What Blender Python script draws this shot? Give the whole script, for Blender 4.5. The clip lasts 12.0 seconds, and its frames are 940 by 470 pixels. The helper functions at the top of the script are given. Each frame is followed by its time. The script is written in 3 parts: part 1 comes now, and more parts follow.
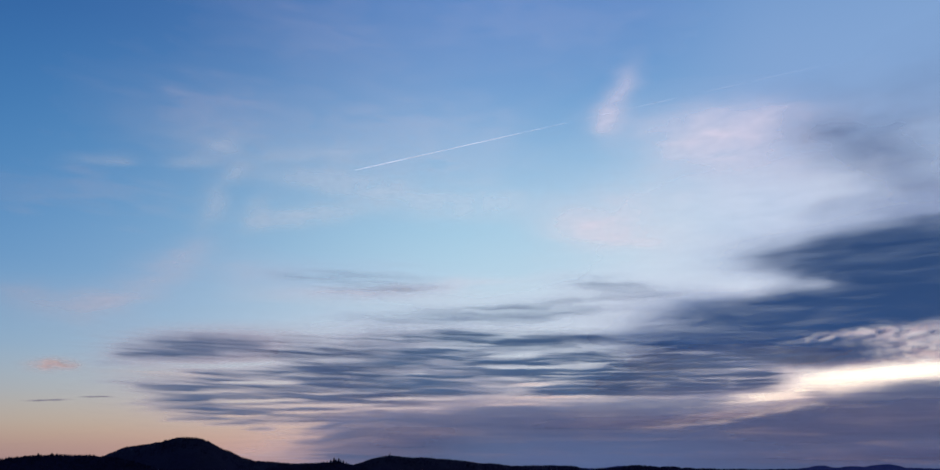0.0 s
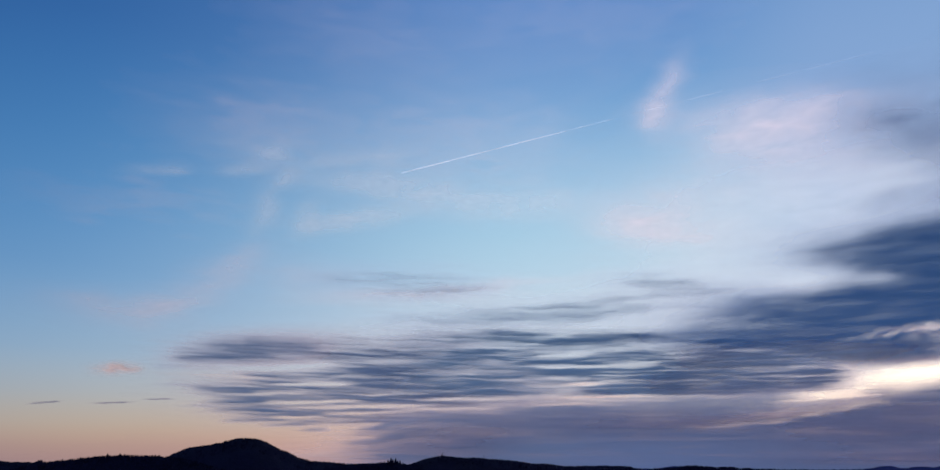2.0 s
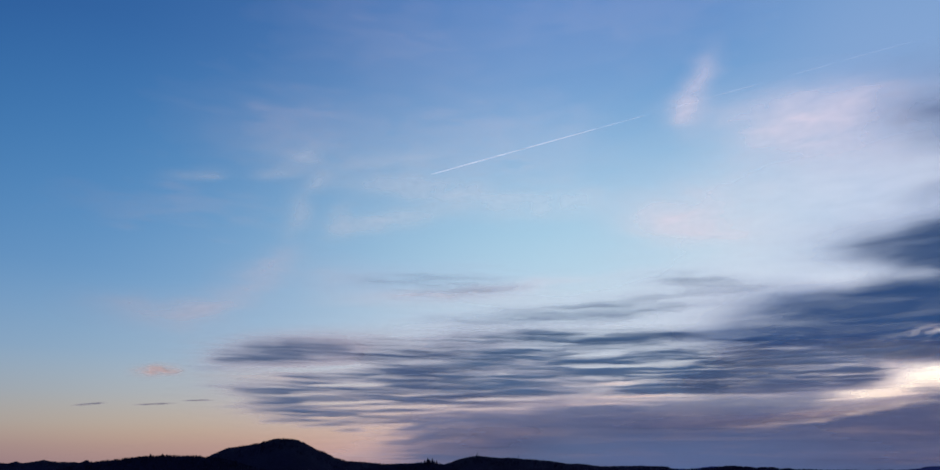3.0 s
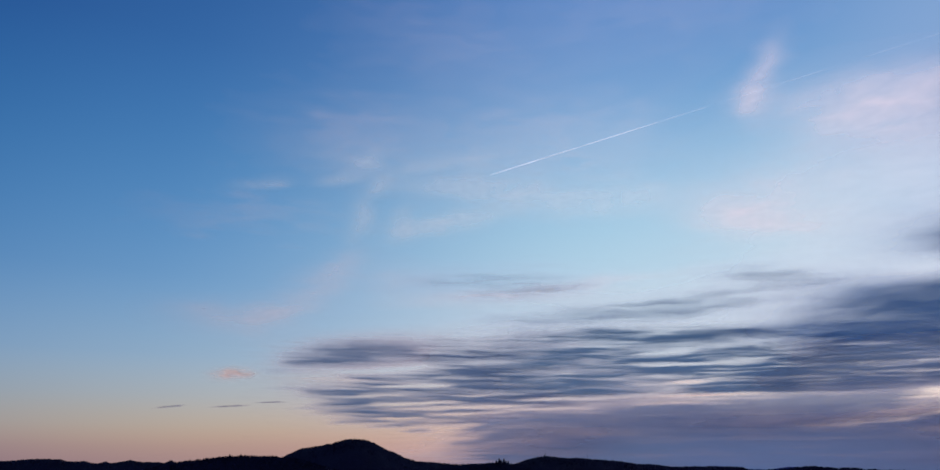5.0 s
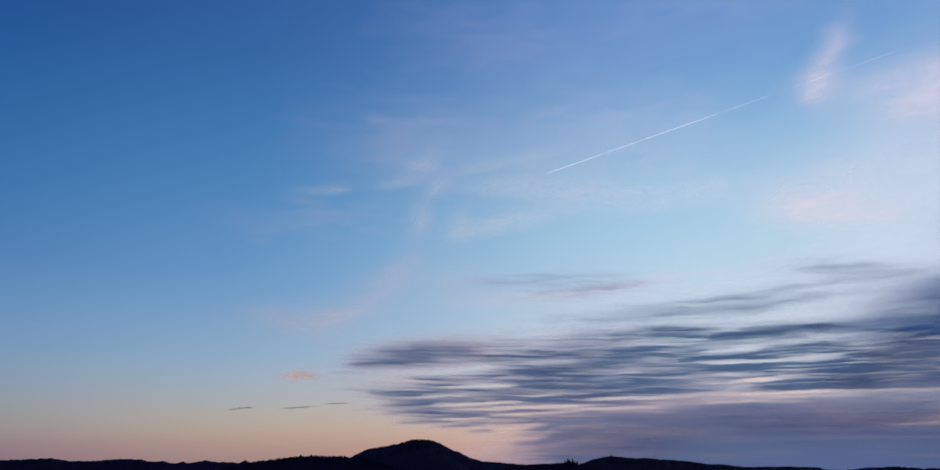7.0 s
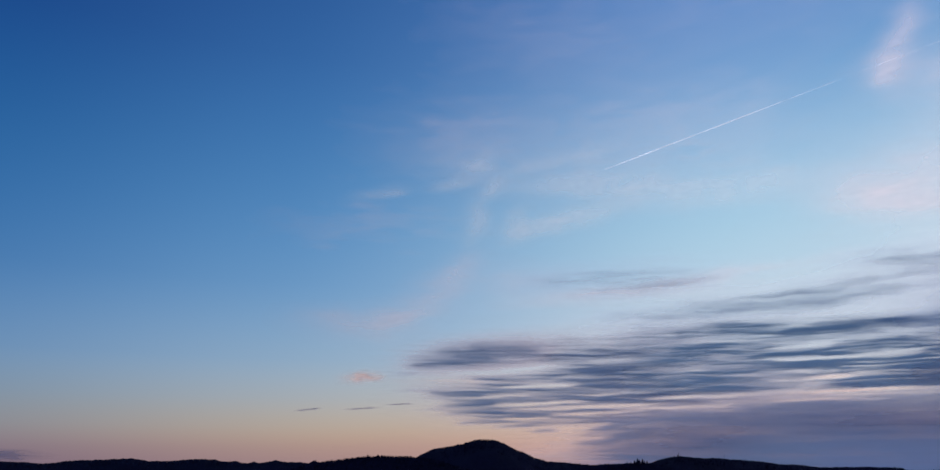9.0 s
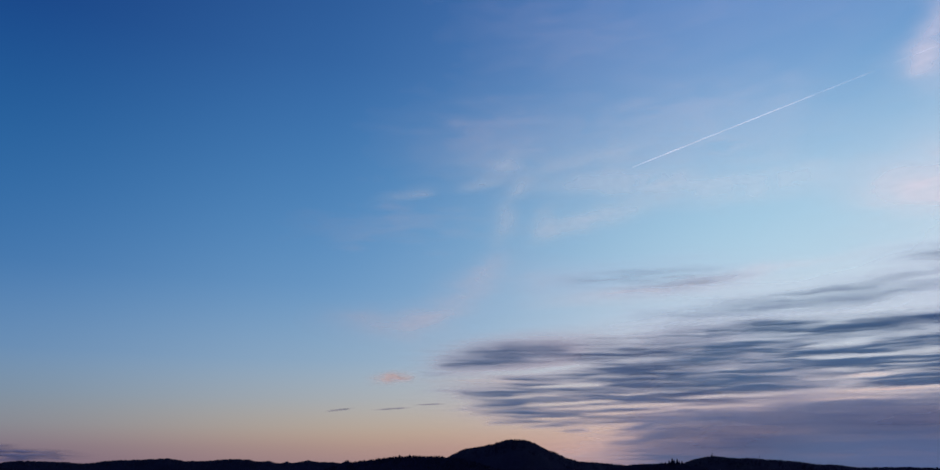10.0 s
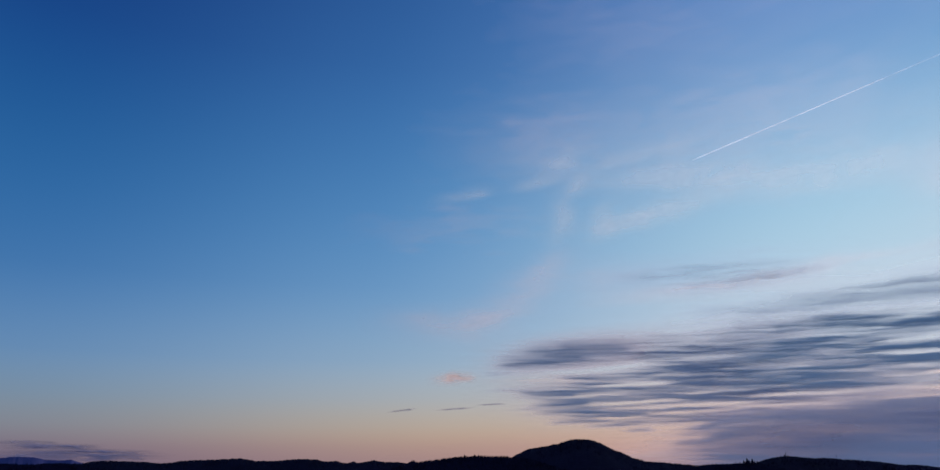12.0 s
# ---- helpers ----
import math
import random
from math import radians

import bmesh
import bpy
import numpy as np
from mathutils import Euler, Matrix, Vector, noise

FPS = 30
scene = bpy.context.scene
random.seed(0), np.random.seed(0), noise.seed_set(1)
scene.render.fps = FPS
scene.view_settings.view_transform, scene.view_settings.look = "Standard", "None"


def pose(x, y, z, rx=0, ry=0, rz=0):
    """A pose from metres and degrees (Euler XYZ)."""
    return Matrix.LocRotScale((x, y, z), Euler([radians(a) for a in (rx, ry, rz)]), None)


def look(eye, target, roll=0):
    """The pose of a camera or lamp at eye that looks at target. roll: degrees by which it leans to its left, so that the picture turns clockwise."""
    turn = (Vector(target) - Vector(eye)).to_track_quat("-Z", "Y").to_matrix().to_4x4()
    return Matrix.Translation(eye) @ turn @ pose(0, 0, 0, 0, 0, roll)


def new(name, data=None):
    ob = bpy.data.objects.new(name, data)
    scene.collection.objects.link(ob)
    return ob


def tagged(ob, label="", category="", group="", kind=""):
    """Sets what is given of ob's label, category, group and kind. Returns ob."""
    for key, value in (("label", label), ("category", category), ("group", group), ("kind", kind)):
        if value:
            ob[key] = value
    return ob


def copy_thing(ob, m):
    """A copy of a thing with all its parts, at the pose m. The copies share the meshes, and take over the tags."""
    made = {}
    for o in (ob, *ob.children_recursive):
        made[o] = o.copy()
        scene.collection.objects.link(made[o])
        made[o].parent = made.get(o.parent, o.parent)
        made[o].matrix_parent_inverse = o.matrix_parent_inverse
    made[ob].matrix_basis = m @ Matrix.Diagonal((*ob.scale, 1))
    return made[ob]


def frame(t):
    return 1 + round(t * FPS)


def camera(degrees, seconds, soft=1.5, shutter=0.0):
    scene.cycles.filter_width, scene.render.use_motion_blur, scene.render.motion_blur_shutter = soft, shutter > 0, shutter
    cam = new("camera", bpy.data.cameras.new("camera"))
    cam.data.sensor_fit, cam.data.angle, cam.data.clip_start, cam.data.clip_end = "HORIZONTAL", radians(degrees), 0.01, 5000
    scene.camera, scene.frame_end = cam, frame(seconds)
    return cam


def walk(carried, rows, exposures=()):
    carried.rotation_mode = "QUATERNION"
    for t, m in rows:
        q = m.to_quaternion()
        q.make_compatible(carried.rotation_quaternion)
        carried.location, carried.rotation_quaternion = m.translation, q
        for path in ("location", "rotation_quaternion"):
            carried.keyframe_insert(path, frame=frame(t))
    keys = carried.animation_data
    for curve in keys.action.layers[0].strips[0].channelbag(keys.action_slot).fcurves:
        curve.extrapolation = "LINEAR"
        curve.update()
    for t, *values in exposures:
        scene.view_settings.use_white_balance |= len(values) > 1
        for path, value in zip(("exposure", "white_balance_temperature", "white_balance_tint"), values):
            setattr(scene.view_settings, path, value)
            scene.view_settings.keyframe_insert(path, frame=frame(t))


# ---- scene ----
# ---- camera ----
cam = camera(68.66, 12.0)
EYE = 150.0
TILT = 17.42
# seconds, bearing in degrees (right of north), roll
ROWS = [
    (0.0, -0.00, 0.29),
    (0.5, -0.94, 0.28),
    (1.0, -1.84, 0.26),
    (1.5, -2.83, 0.25),
    (2.0, -4.02, 0.23),
    (2.5, -5.35, 0.22),
    (3.0, -6.71, 0.20),
    (5.0, -11.97, 0.14),
    (5.5, -13.16, 0.13),
    (6.0, -14.43, 0.11),
    (6.5, -15.72, 0.10),
    (7.0, -16.97, 0.08),
    (9.0, -21.90, 0.02),
    (9.5, -23.07, 0.01),
    (10.0, -24.28, -0.01),
    (10.5, -25.51, -0.02),
    (11.0, -26.74, -0.04),
    (11.5, -27.96, -0.05),
    (12.0, -29.22, -0.07),
]


def bearing_way(az, el):
    a, e = radians(az), radians(el)
    return Vector((math.sin(a) * math.cos(e), math.cos(a) * math.cos(e), math.sin(e)))


def eye_at(t):
    return Vector((-2.4148 * t, -0.6470 * t, EYE))


walk(cam, [(t, look(eye_at(t), eye_at(t) + 100 * bearing_way(az, TILT), roll)) for t, az, roll in ROWS], ((0.0, 0.0), (6.0, 0.0), (12.0, -0.04)))

# ---- light: a sun just above the horizon behind the cloud, and the dusk sky ----
SUN_AZ, SUN_EL = 32.0, 3.0
sun = new("sun", bpy.data.lights.new("sun", "SUN"))
sun.data.energy, sun.data.angle, sun.data.color = 2.6, radians(4.0), (1.0, 0.86, 0.80)
sun.matrix_world = look(Vector((0, 0, 0)), -bearing_way(SUN_AZ, SUN_EL))


def srgb(r, g, b):
    return tuple((c / 12.92 if c <= 0.04045 else ((c + 0.055) / 1.055) ** 2.4) for c in (r / 255, g / 255, b / 255)) + (1.0,)


world = bpy.data.worlds.new("dusk_sky")
scene.world = world
world.use_nodes = True
WN, WL = world.node_tree.nodes, world.node_tree.links
WN.clear()


def wmath(op, a, b=0.0, clamp=False):
    n = WN.new("ShaderNodeMath")
    n.operation, n.use_clamp = op, clamp
    for i, v in enumerate((a, b)):
        if hasattr(v, "node"):
            WL.new(v, n.inputs[i])
        else:
            n.inputs[i].default_value = v
    return n.outputs[0]


def wramp(fac, stops):
    n = WN.new("ShaderNodeValToRGB")
    n.color_ramp.interpolation = "B_SPLINE" if len(stops) > 2 else "EASE"
    while len(n.color_ramp.elements) < len(stops):
        n.color_ramp.elements.new(0.5)
    for e, (p, c) in zip(n.color_ramp.elements, stops):
        e.position, e.color = p, c
    WL.new(fac, n.inputs[0])
    return n.outputs[0]


def wmix(fac, a, b):
    n = WN.new("ShaderNodeMix")
    n.data_type = "RGBA"
    WL.new(fac, n.inputs[0])
    WL.new(a, n.inputs[6])
    WL.new(b, n.inputs[7])
    return n.outputs[2]


def wstep(v, lo, hi):
    n = WN.new("ShaderNodeMapRange")
    n.interpolation_type = "SMOOTHSTEP"
    WL.new(v, n.inputs[0])
    n.inputs[1].default_value, n.inputs[2].default_value = lo, hi
    return n.outputs[0]


coord = WN.new("ShaderNodeTexCoord")
split = WN.new("ShaderNodeSeparateXYZ")
WL.new(coord.outputs["Generated"], split.inputs[0])
el = wmath("MULTIPLY", wmath("ARCSINE", split.outputs[2]), 57.2958)
az = wmath("MULTIPLY", wmath("ARCTAN2", split.outputs[0], split.outputs[1]), 57.2958)
height = wmath("DIVIDE", wmath("ADD", el, 2.0), 47.0, True)


def sky_ramp(*stops):
    return wramp(height, [((e + 2.0) / 47.0, srgb(*c)) for e, c in stops])


# the sky far from the sun, half way, beside the sun, opposite, and the clearer blue past the sun
sky_far = sky_ramp((-2, (100, 84, 114)), (0.3, (126, 112, 131)), (1.8, (134, 138, 148)), (4, (122, 146, 168)), (7, (104, 145, 189)), (13, (60, 118, 178)), (22, (35, 98, 160)), (31, (22, 69, 140)), (45, (14, 44, 110)))
sky_mid = sky_ramp((-2, (150, 120, 132)), (0.3, (180, 150, 140)), (1.8, (186, 171, 155)), (4, (169, 177, 184)), (7, (147, 177, 204)), (13, (106, 156, 204)), (22, (73, 131, 188)), (31, (54, 106, 170)), (45, (32, 74, 140)))
sky_sun = sky_ramp((-2, (196, 128, 128)), (0.5, (220, 168, 144)), (3, (222, 204, 186)), (7, (208, 220, 233)), (13, (188, 217, 235)), (20, (160, 205, 233)), (29, (111, 157, 211)), (38, (86, 133, 198)))
sky_back = sky_ramp((-2, (84, 78, 102)), (4, (152, 142, 174)), (14, (144, 170, 216)), (45, (102, 148, 208)))
sky = wmix(wstep(az, -66.0, -30.0), sky_far, sky_mid)
sky = wmix(wstep(az, -39.0, 4.0), sky, sky_sun)
sky_east = sky_ramp((-2, (200, 138, 130)), (0.5, (224, 178, 145)), (3, (222, 204, 186)), (7, (208, 220, 233)), (13, (176, 203, 230)), (20, (132, 166, 214)), (29, (138, 172, 217)), (38, (104, 147, 204)))
sky = wmix(wstep(az, 14.0, 28.0), sky, sky_east)
away = wmath("ABSOLUTE", wmath("ADD", az, 0.0))
sky = wmix(wstep(away, 75.0, 115.0), sky, sky_back)
# the glow round the sun
dx = wmath("DIVIDE", wmath("SUBTRACT", az, 28.5), 13.0)
dy = wmath("DIVIDE", wmath("SUBTRACT", el, 5.5), 4.5)
glow = wmath("EXPONENT", wmath("MULTIPLY", wmath("ADD", wmath("MULTIPLY", dx, dx), wmath("MULTIPLY", dy, dy)), -1.0))
tint = WN.new("ShaderNodeMix")
tint.data_type, tint.blend_type = "RGBA", "ADD"
tint.inputs[7].default_value = (1.05, 0.86, 0.52, 1.0)
WL.new(glow, tint.inputs[0])
WL.new(sky, tint.inputs[6])
# below the horizon the land, dark
land = WN.new("ShaderNodeRGB")
land.outputs[0].default_value = (0.02, 0.02, 0.03, 1.0)
sky = wmix(wstep(el, -1.6, -2.4), tint.outputs[2], land.outputs[0])
# Physical sky added as a mere trace; the ramps above give nearly all light.
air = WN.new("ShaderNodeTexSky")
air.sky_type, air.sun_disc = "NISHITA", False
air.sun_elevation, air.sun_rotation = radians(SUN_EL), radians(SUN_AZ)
ramp_sky_light = WN.new("ShaderNodeBackground")
ramp_sky_light.inputs[1].default_value = 0.95
WL.new(sky, ramp_sky_light.inputs[0])
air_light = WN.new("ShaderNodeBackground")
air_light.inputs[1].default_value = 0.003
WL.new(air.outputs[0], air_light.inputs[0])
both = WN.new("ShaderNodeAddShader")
WL.new(ramp_sky_light.outputs[0], both.inputs[0])
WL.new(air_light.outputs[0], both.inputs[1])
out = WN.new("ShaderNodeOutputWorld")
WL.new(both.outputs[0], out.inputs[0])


# ---- materials ----
def node_material(name):
    m = bpy.data.materials.new(name)
    m.use_nodes = True
    m.node_tree.nodes.clear()
    return m, m.node_tree.nodes, m.node_tree.links


def forest_material(name, dark, light, scale):
    """Conifer forest seen from far off: mottled crowns with a rough relief."""
    m, N, L = node_material(name)
    tc = N.new("ShaderNodeTexCoord")
    big, small = N.new("ShaderNodeTexNoise"), N.new("ShaderNodeTexNoise")
    big.inputs["Scale"].default_value, small.inputs["Scale"].default_value = scale * 0.06, scale
    big.inputs["Detail"].default_value = small.inputs["Detail"].default_value = 5
    mixer = N.new("ShaderNodeMix")
    mixer.data_type = "RGBA"
    mixer.inputs[6].default_value, mixer.inputs[7].default_value = dark, light
    add = N.new("ShaderNodeMath")
    add.operation = "MULTIPLY"
    L.new(big.outputs[0], add.inputs[0])
    L.new(small.outputs[0], add.inputs[1])
    mul = N.new("ShaderNodeMath")
    mul.operation, mul.use_clamp = "MULTIPLY", True
    mul.inputs[1].default_value = 2.2
    L.new(add.outputs[0], mul.inputs[0])
    L.new(mul.outputs[0], mixer.inputs[0])
    bump = N.new("ShaderNodeBump")
    bump.inputs["Strength"].default_value, bump.inputs["Distance"].default_value = 0.7, 2.0
    L.new(small.outputs[0], bump.inputs["Height"])
    b = N.new("ShaderNodeBsdfPrincipled")
    b.inputs["Roughness"].default_value = 0.95
    b.inputs["Specular IOR Level"].default_value = 0.05
    L.new(mixer.outputs[2], b.inputs["Base Color"])
    L.new(bump.outputs[0], b.inputs["Normal"])
    o = N.new("ShaderNodeOutputMaterial")
    L.new(b.outputs[0], o.inputs[0])
    for n in (big, small):
        L.new(tc.outputs["Object"], n.inputs["Vector"])
    return m


def cloud_material(name, thick, thin, lo=0.25, hi=0.95, grain=(0.35, 3.0), depth=0.45, fill=1.0, detail=7.0):
    """Water droplets: thin parts let the light behind them through, thick parts show only the light that falls on their
    face. Both colours also hold the tint of the light on that cloud.
    """
    m, N, L = node_material(name)
    dens = N.new("ShaderNodeAttribute")
    dens.attribute_name = "cover"
    place = N.new("ShaderNodeAttribute")
    place.attribute_name = "bearing"
    mapping = N.new("ShaderNodeMapping")
    mapping.inputs["Scale"].default_value = (grain[0], grain[1], 1.0)
    L.new(place.outputs["Vector"], mapping.inputs[0])
    fine = N.new("ShaderNodeTexNoise")
    fine.inputs["Scale"].default_value, fine.inputs["Detail"].default_value = 1.0, detail
    fine.inputs["Roughness"].default_value = 0.62
    L.new(mapping.outputs[0], fine.inputs["Vector"])
    grainy = N.new("ShaderNodeMapRange")
    grainy.inputs[1].default_value, grainy.inputs[2].default_value = 0.3, 0.7
    grainy.inputs[3].default_value, grainy.inputs[4].default_value = 1.0 - depth, 1.0 + depth
    L.new(fine.outputs[0], grainy.inputs[0])
    alpha = N.new("ShaderNodeMath")
    alpha.operation, alpha.use_clamp = "MULTIPLY", True
    L.new(dens.outputs["Fac"], alpha.inputs[0])
    L.new(grainy.outputs[0], alpha.inputs[1])
    body = N.new("ShaderNodeMapRange")
    body.interpolation_type = "SMOOTHSTEP"
    body.inputs[1].default_value, body.inputs[2].default_value = lo, hi
    L.new(alpha.outputs[0], body.inputs[0])
    front, through_light = N.new("ShaderNodeBsdfDiffuse"), N.new("ShaderNodeBsdfTranslucent")
    front.inputs[0].default_value, through_light.inputs[0].default_value = thick, thin
    inner, outer = N.new("ShaderNodeMixShader"), N.new("ShaderNodeMixShader")
    clear = N.new("ShaderNodeBsdfTransparent")
    L.new(body.outputs[0], inner.inputs[0])
    L.new(through_light.outputs[0], inner.inputs[1])
    L.new(front.outputs[0], inner.inputs[2])
    thin_share = N.new("ShaderNodeMath")
    thin_share.operation = "SUBTRACT"
    thin_share.inputs[0].default_value = 1.0
    L.new(alpha.outputs[0], thin_share.inputs[1])
    seen_through = N.new("ShaderNodeMath")
    seen_through.operation = "POWER"
    seen_through.inputs[1].default_value = fill
    L.new(thin_share.outputs[0], seen_through.inputs[0])
    L.new(seen_through.outputs[0], outer.inputs[0])
    L.new(clear.outputs[0], outer.inputs[2])
    L.new(inner.outputs[0], outer.inputs[1])
    o = N.new("ShaderNodeOutputMaterial")
    L.new(outer.outputs[0], o.inputs[0])
    return m


# Far darker than real foliage: the backlit silhouette is put into the colour.
FOREST = forest_material("silhouette_forest", (0.002, 0.0016, 0.007, 1), (0.008, 0.006, 0.022, 1), 0.12)
# Blue lifted in the base colour to stand for the air's haze.
HAZE_TINTED_FOREST = forest_material("haze_tinted_forest", (0.035, 0.04, 0.12, 1), (0.05, 0.055, 0.15, 1), 0.05)
FIELD = forest_material("dark_field", (0.03, 0.035, 0.02, 1), (0.07, 0.07, 0.04, 1), 0.02)
BARK = forest_material("conifer_bark", (0.05, 0.035, 0.025, 1), (0.12, 0.09, 0.06, 1), 3.0)
# Droplets are white; these tints carry the dusk light or shade on each cloud.
STREAK_BLUE = cloud_material("blue_streaked_cloud", (0.58, 0.76, 0.85, 1), (0.56, 0.65, 0.77, 1), 0.05, 0.95, (0.22, 4.4), 0.36, 1.3, 9.0)
STREAK = cloud_material("streaked_cloud", (0.72, 0.75, 0.82, 1), (0.74, 0.65, 0.71, 1), 0.05, 0.95, (0.22, 4.4), 0.28, 1.3, 9.0)
DARK = cloud_material("shade_blue_cloud", (0.30, 0.52, 0.78, 1), (0.46, 0.54, 0.71, 1), 0.05, 0.85, (0.2, 1.6), 0.09, 1.5, 9.0)
BANK = cloud_material("stratus", (0.82, 0.81, 0.89, 1), (0.76, 0.66, 0.70, 1), 0.05, 0.8, (0.12, 2.6), 0.12, 1.4, 9.0)
ROSE_TINT = cloud_material("rose_tint_layer", (0.96, 0.74, 0.77, 1), (0.90, 0.66, 0.66, 1), 0.05, 0.8, (0.12, 2.2), 0.15, 1.2, 8.0)
DUSK = cloud_material("dusky_cloud", (0.50, 0.40, 0.50, 1), (0.50, 0.40, 0.50, 1), 0.0, 0.5, (0.3, 3.0), 0.15, 1.7, 4)
WHITE = cloud_material("thin_white_cloud", (0.8, 0.8, 0.82, 1), (0.70, 0.79, 0.85, 1), 0.9, 1.8, (0.3, 0.9), 0.0, 1.0, 1)
PINK = cloud_material("thin_pink_cloud", (0.8, 0.72, 0.74, 1), (0.90, 0.79, 0.81, 1), 0.9, 1.8, (0.6, 0.9), 0.0, 1.0, 1)
WARM = cloud_material("sun_tinted_cloud", (0.85, 0.72, 0.68, 1), (0.92, 0.73, 0.66, 1), 0.9, 1.8, (0.3, 2.4), 0.15, 1.2, 4)
GREY = cloud_material("thin_grey_cloud", (0.40, 0.60, 1.0, 1), (0.36, 0.54, 0.94, 1), -0.6, 0.05, (0.3, 0.8), 0.14, 1.0, 5)
MAUVE = cloud_material("thin_mauve_cloud", (0.80, 0.82, 1.0, 1), (0.62, 0.64, 0.84, 1), 0.0, 0.5, (0.25, 2.6), 0.2, 1.0, 8)


# ---- helpers ----
def part(name, data, material, parent, label=""):
    data.materials.append(material)
    ob = new(name, data)
    ob.parent = parent
    if label:
        ob["label"] = label
    return ob


PERM = np.random.RandomState(7).permutation(512)
GRAD = np.random.RandomState(8).uniform(0, 2 * np.pi, 512)


def perlin(x, y, seed=0):
    x0, y0 = np.floor(x).astype(int), np.floor(y).astype(int)
    fx, fy = x - x0, y - y0
    sx, sy = fx * fx * fx * (fx * (fx * 6 - 15) + 10), fy * fy * fy * (fy * (fy * 6 - 15) + 10)

    def corner(i, j):
        g = GRAD[PERM[(PERM[(x0 + i + 37 * seed) % 512] + y0 + j) % 512]]
        return np.cos(g) * (fx - i) + np.sin(g) * (fy - j)

    a = corner(0, 0) * (1 - sx) + corner(1, 0) * sx
    b = corner(0, 1) * (1 - sx) + corner(1, 1) * sx
    return 1.4 * (a * (1 - sy) + b * sy)


def fbm(x, y, seed=0, octaves=4):
    return sum(0.5 ** k * perlin(x * 2 ** k, y * 2 ** k, seed + k) for k in range(octaves))


def grid_mesh(name, points, keep, extra):
    """A sheet of quads on a rows x columns grid of points, where keep (of points or of quads) is true."""
    rows, cols = points.shape[:2]
    if keep.shape == points.shape[:2]:
        quad = keep[:-1, :-1] | keep[1:, :-1] | keep[:-1, 1:] | keep[1:, 1:]
    else:
        quad = keep
    i, j = np.nonzero(quad)
    n = i * cols + j
    faces = np.stack([n, n + 1, n + cols + 1, n + cols], 1)
    used, inverse = np.unique(faces, return_inverse=True)
    faces = inverse.reshape(-1, 4)
    mesh = bpy.data.meshes.new(name)
    mesh.vertices.add(len(used))
    mesh.vertices.foreach_set("co", points.reshape(-1, 3)[used].ravel())
    mesh.loops.add(4 * len(faces))
    mesh.loops.foreach_set("vertex_index", faces.ravel())
    mesh.polygons.add(len(faces))
    mesh.polygons.foreach_set("loop_start", np.arange(0, 4 * len(faces), 4))
    mesh.polygons.foreach_set("use_smooth", np.ones(len(faces), bool))
    mesh.update(calc_edges=True)
    for key, values in extra.items():
        flat = values.reshape(rows * cols, -1)[used]
        if flat.shape[1] == 1:
            mesh.attributes.new(key, "FLOAT", "POINT").data.foreach_set("value", flat.ravel())
        else:
            mesh.attributes.new(key, "FLOAT_VECTOR", "POINT").data.foreach_set("vector", flat.ravel())
    return mesh


def lens_field(az, el, rows, edge, soft):
    """How dense a cloud of lens-shaped strands is: bearing, elevation, half length, half height, tilt, strength. Also which strand rules where."""
    clear, most, rules = np.ones_like(az), np.full_like(az, -1e9), np.zeros(az.shape, int)
    for k, (a, e, length, thick, tilt, strength) in enumerate(rows):
        u, v = (az - a) * math.cos(radians(e)), el - e
        c, s = math.cos(radians(tilt)), math.sin(radians(tilt))
        u, v = (u * c + v * s) / length, (v * c - u * s) / thick
        weight = math.log(strength) - 0.7 * np.abs(u) ** edge - 0.7 * np.abs(v) ** soft
        clear *= 1 - np.exp(weight)
        rules = np.where(weight > most, k, rules)
        most = np.maximum(weight, most)
    return 1 - clear, rules


def pieces(mask):
    """The connected pieces of a mask, as lists of cells."""
    left, found = mask.copy(), []
    rows, cols = mask.shape
    for i, j in zip(*np.nonzero(mask)):
        if not left[i, j]:
            continue
        cells, stack = [], [(i, j)]
        left[i, j] = False
        while stack:
            a, c = stack.pop()
            cells.append((a, c))
            for p, q in ((a - 1, c), (a + 1, c), (a, c - 1), (a, c + 1)):
                if 0 <= p < rows and 0 <= q < cols and left[p, q]:
                    left[p, q] = False
                    stack.append((p, q))
        found.append(cells)
    return found


def strand_masks(quads, rules, count, least=60):
    """One mask for each whole strand; a crumb goes to the strand beside it, or is dropped where it stands alone."""
    rules = np.where(quads, rules, -1)
    for turn in range(3):
        for k in range(count):
            for cells in pieces(rules == k):
                if len(cells) >= least:
                    continue
                beside = -1
                for a, c in cells:
                    near = [rules[p, q] for p, q in ((a - 1, c), (a + 1, c), (a, c - 1), (a, c + 1)) if 0 <= p < rules.shape[0] and 0 <= q < rules.shape[1]]
                    near = [n for n in near if n not in (-1, k)]
                    if near:
                        beside = near[0]
                        break
                for a, c in cells:
                    rules[a, c] = beside
    for k in range(count):
        for cells in pieces(rules == k):
            mask = np.zeros_like(quads)
            mask[tuple(np.array(cells).T)] = True
            yield mask


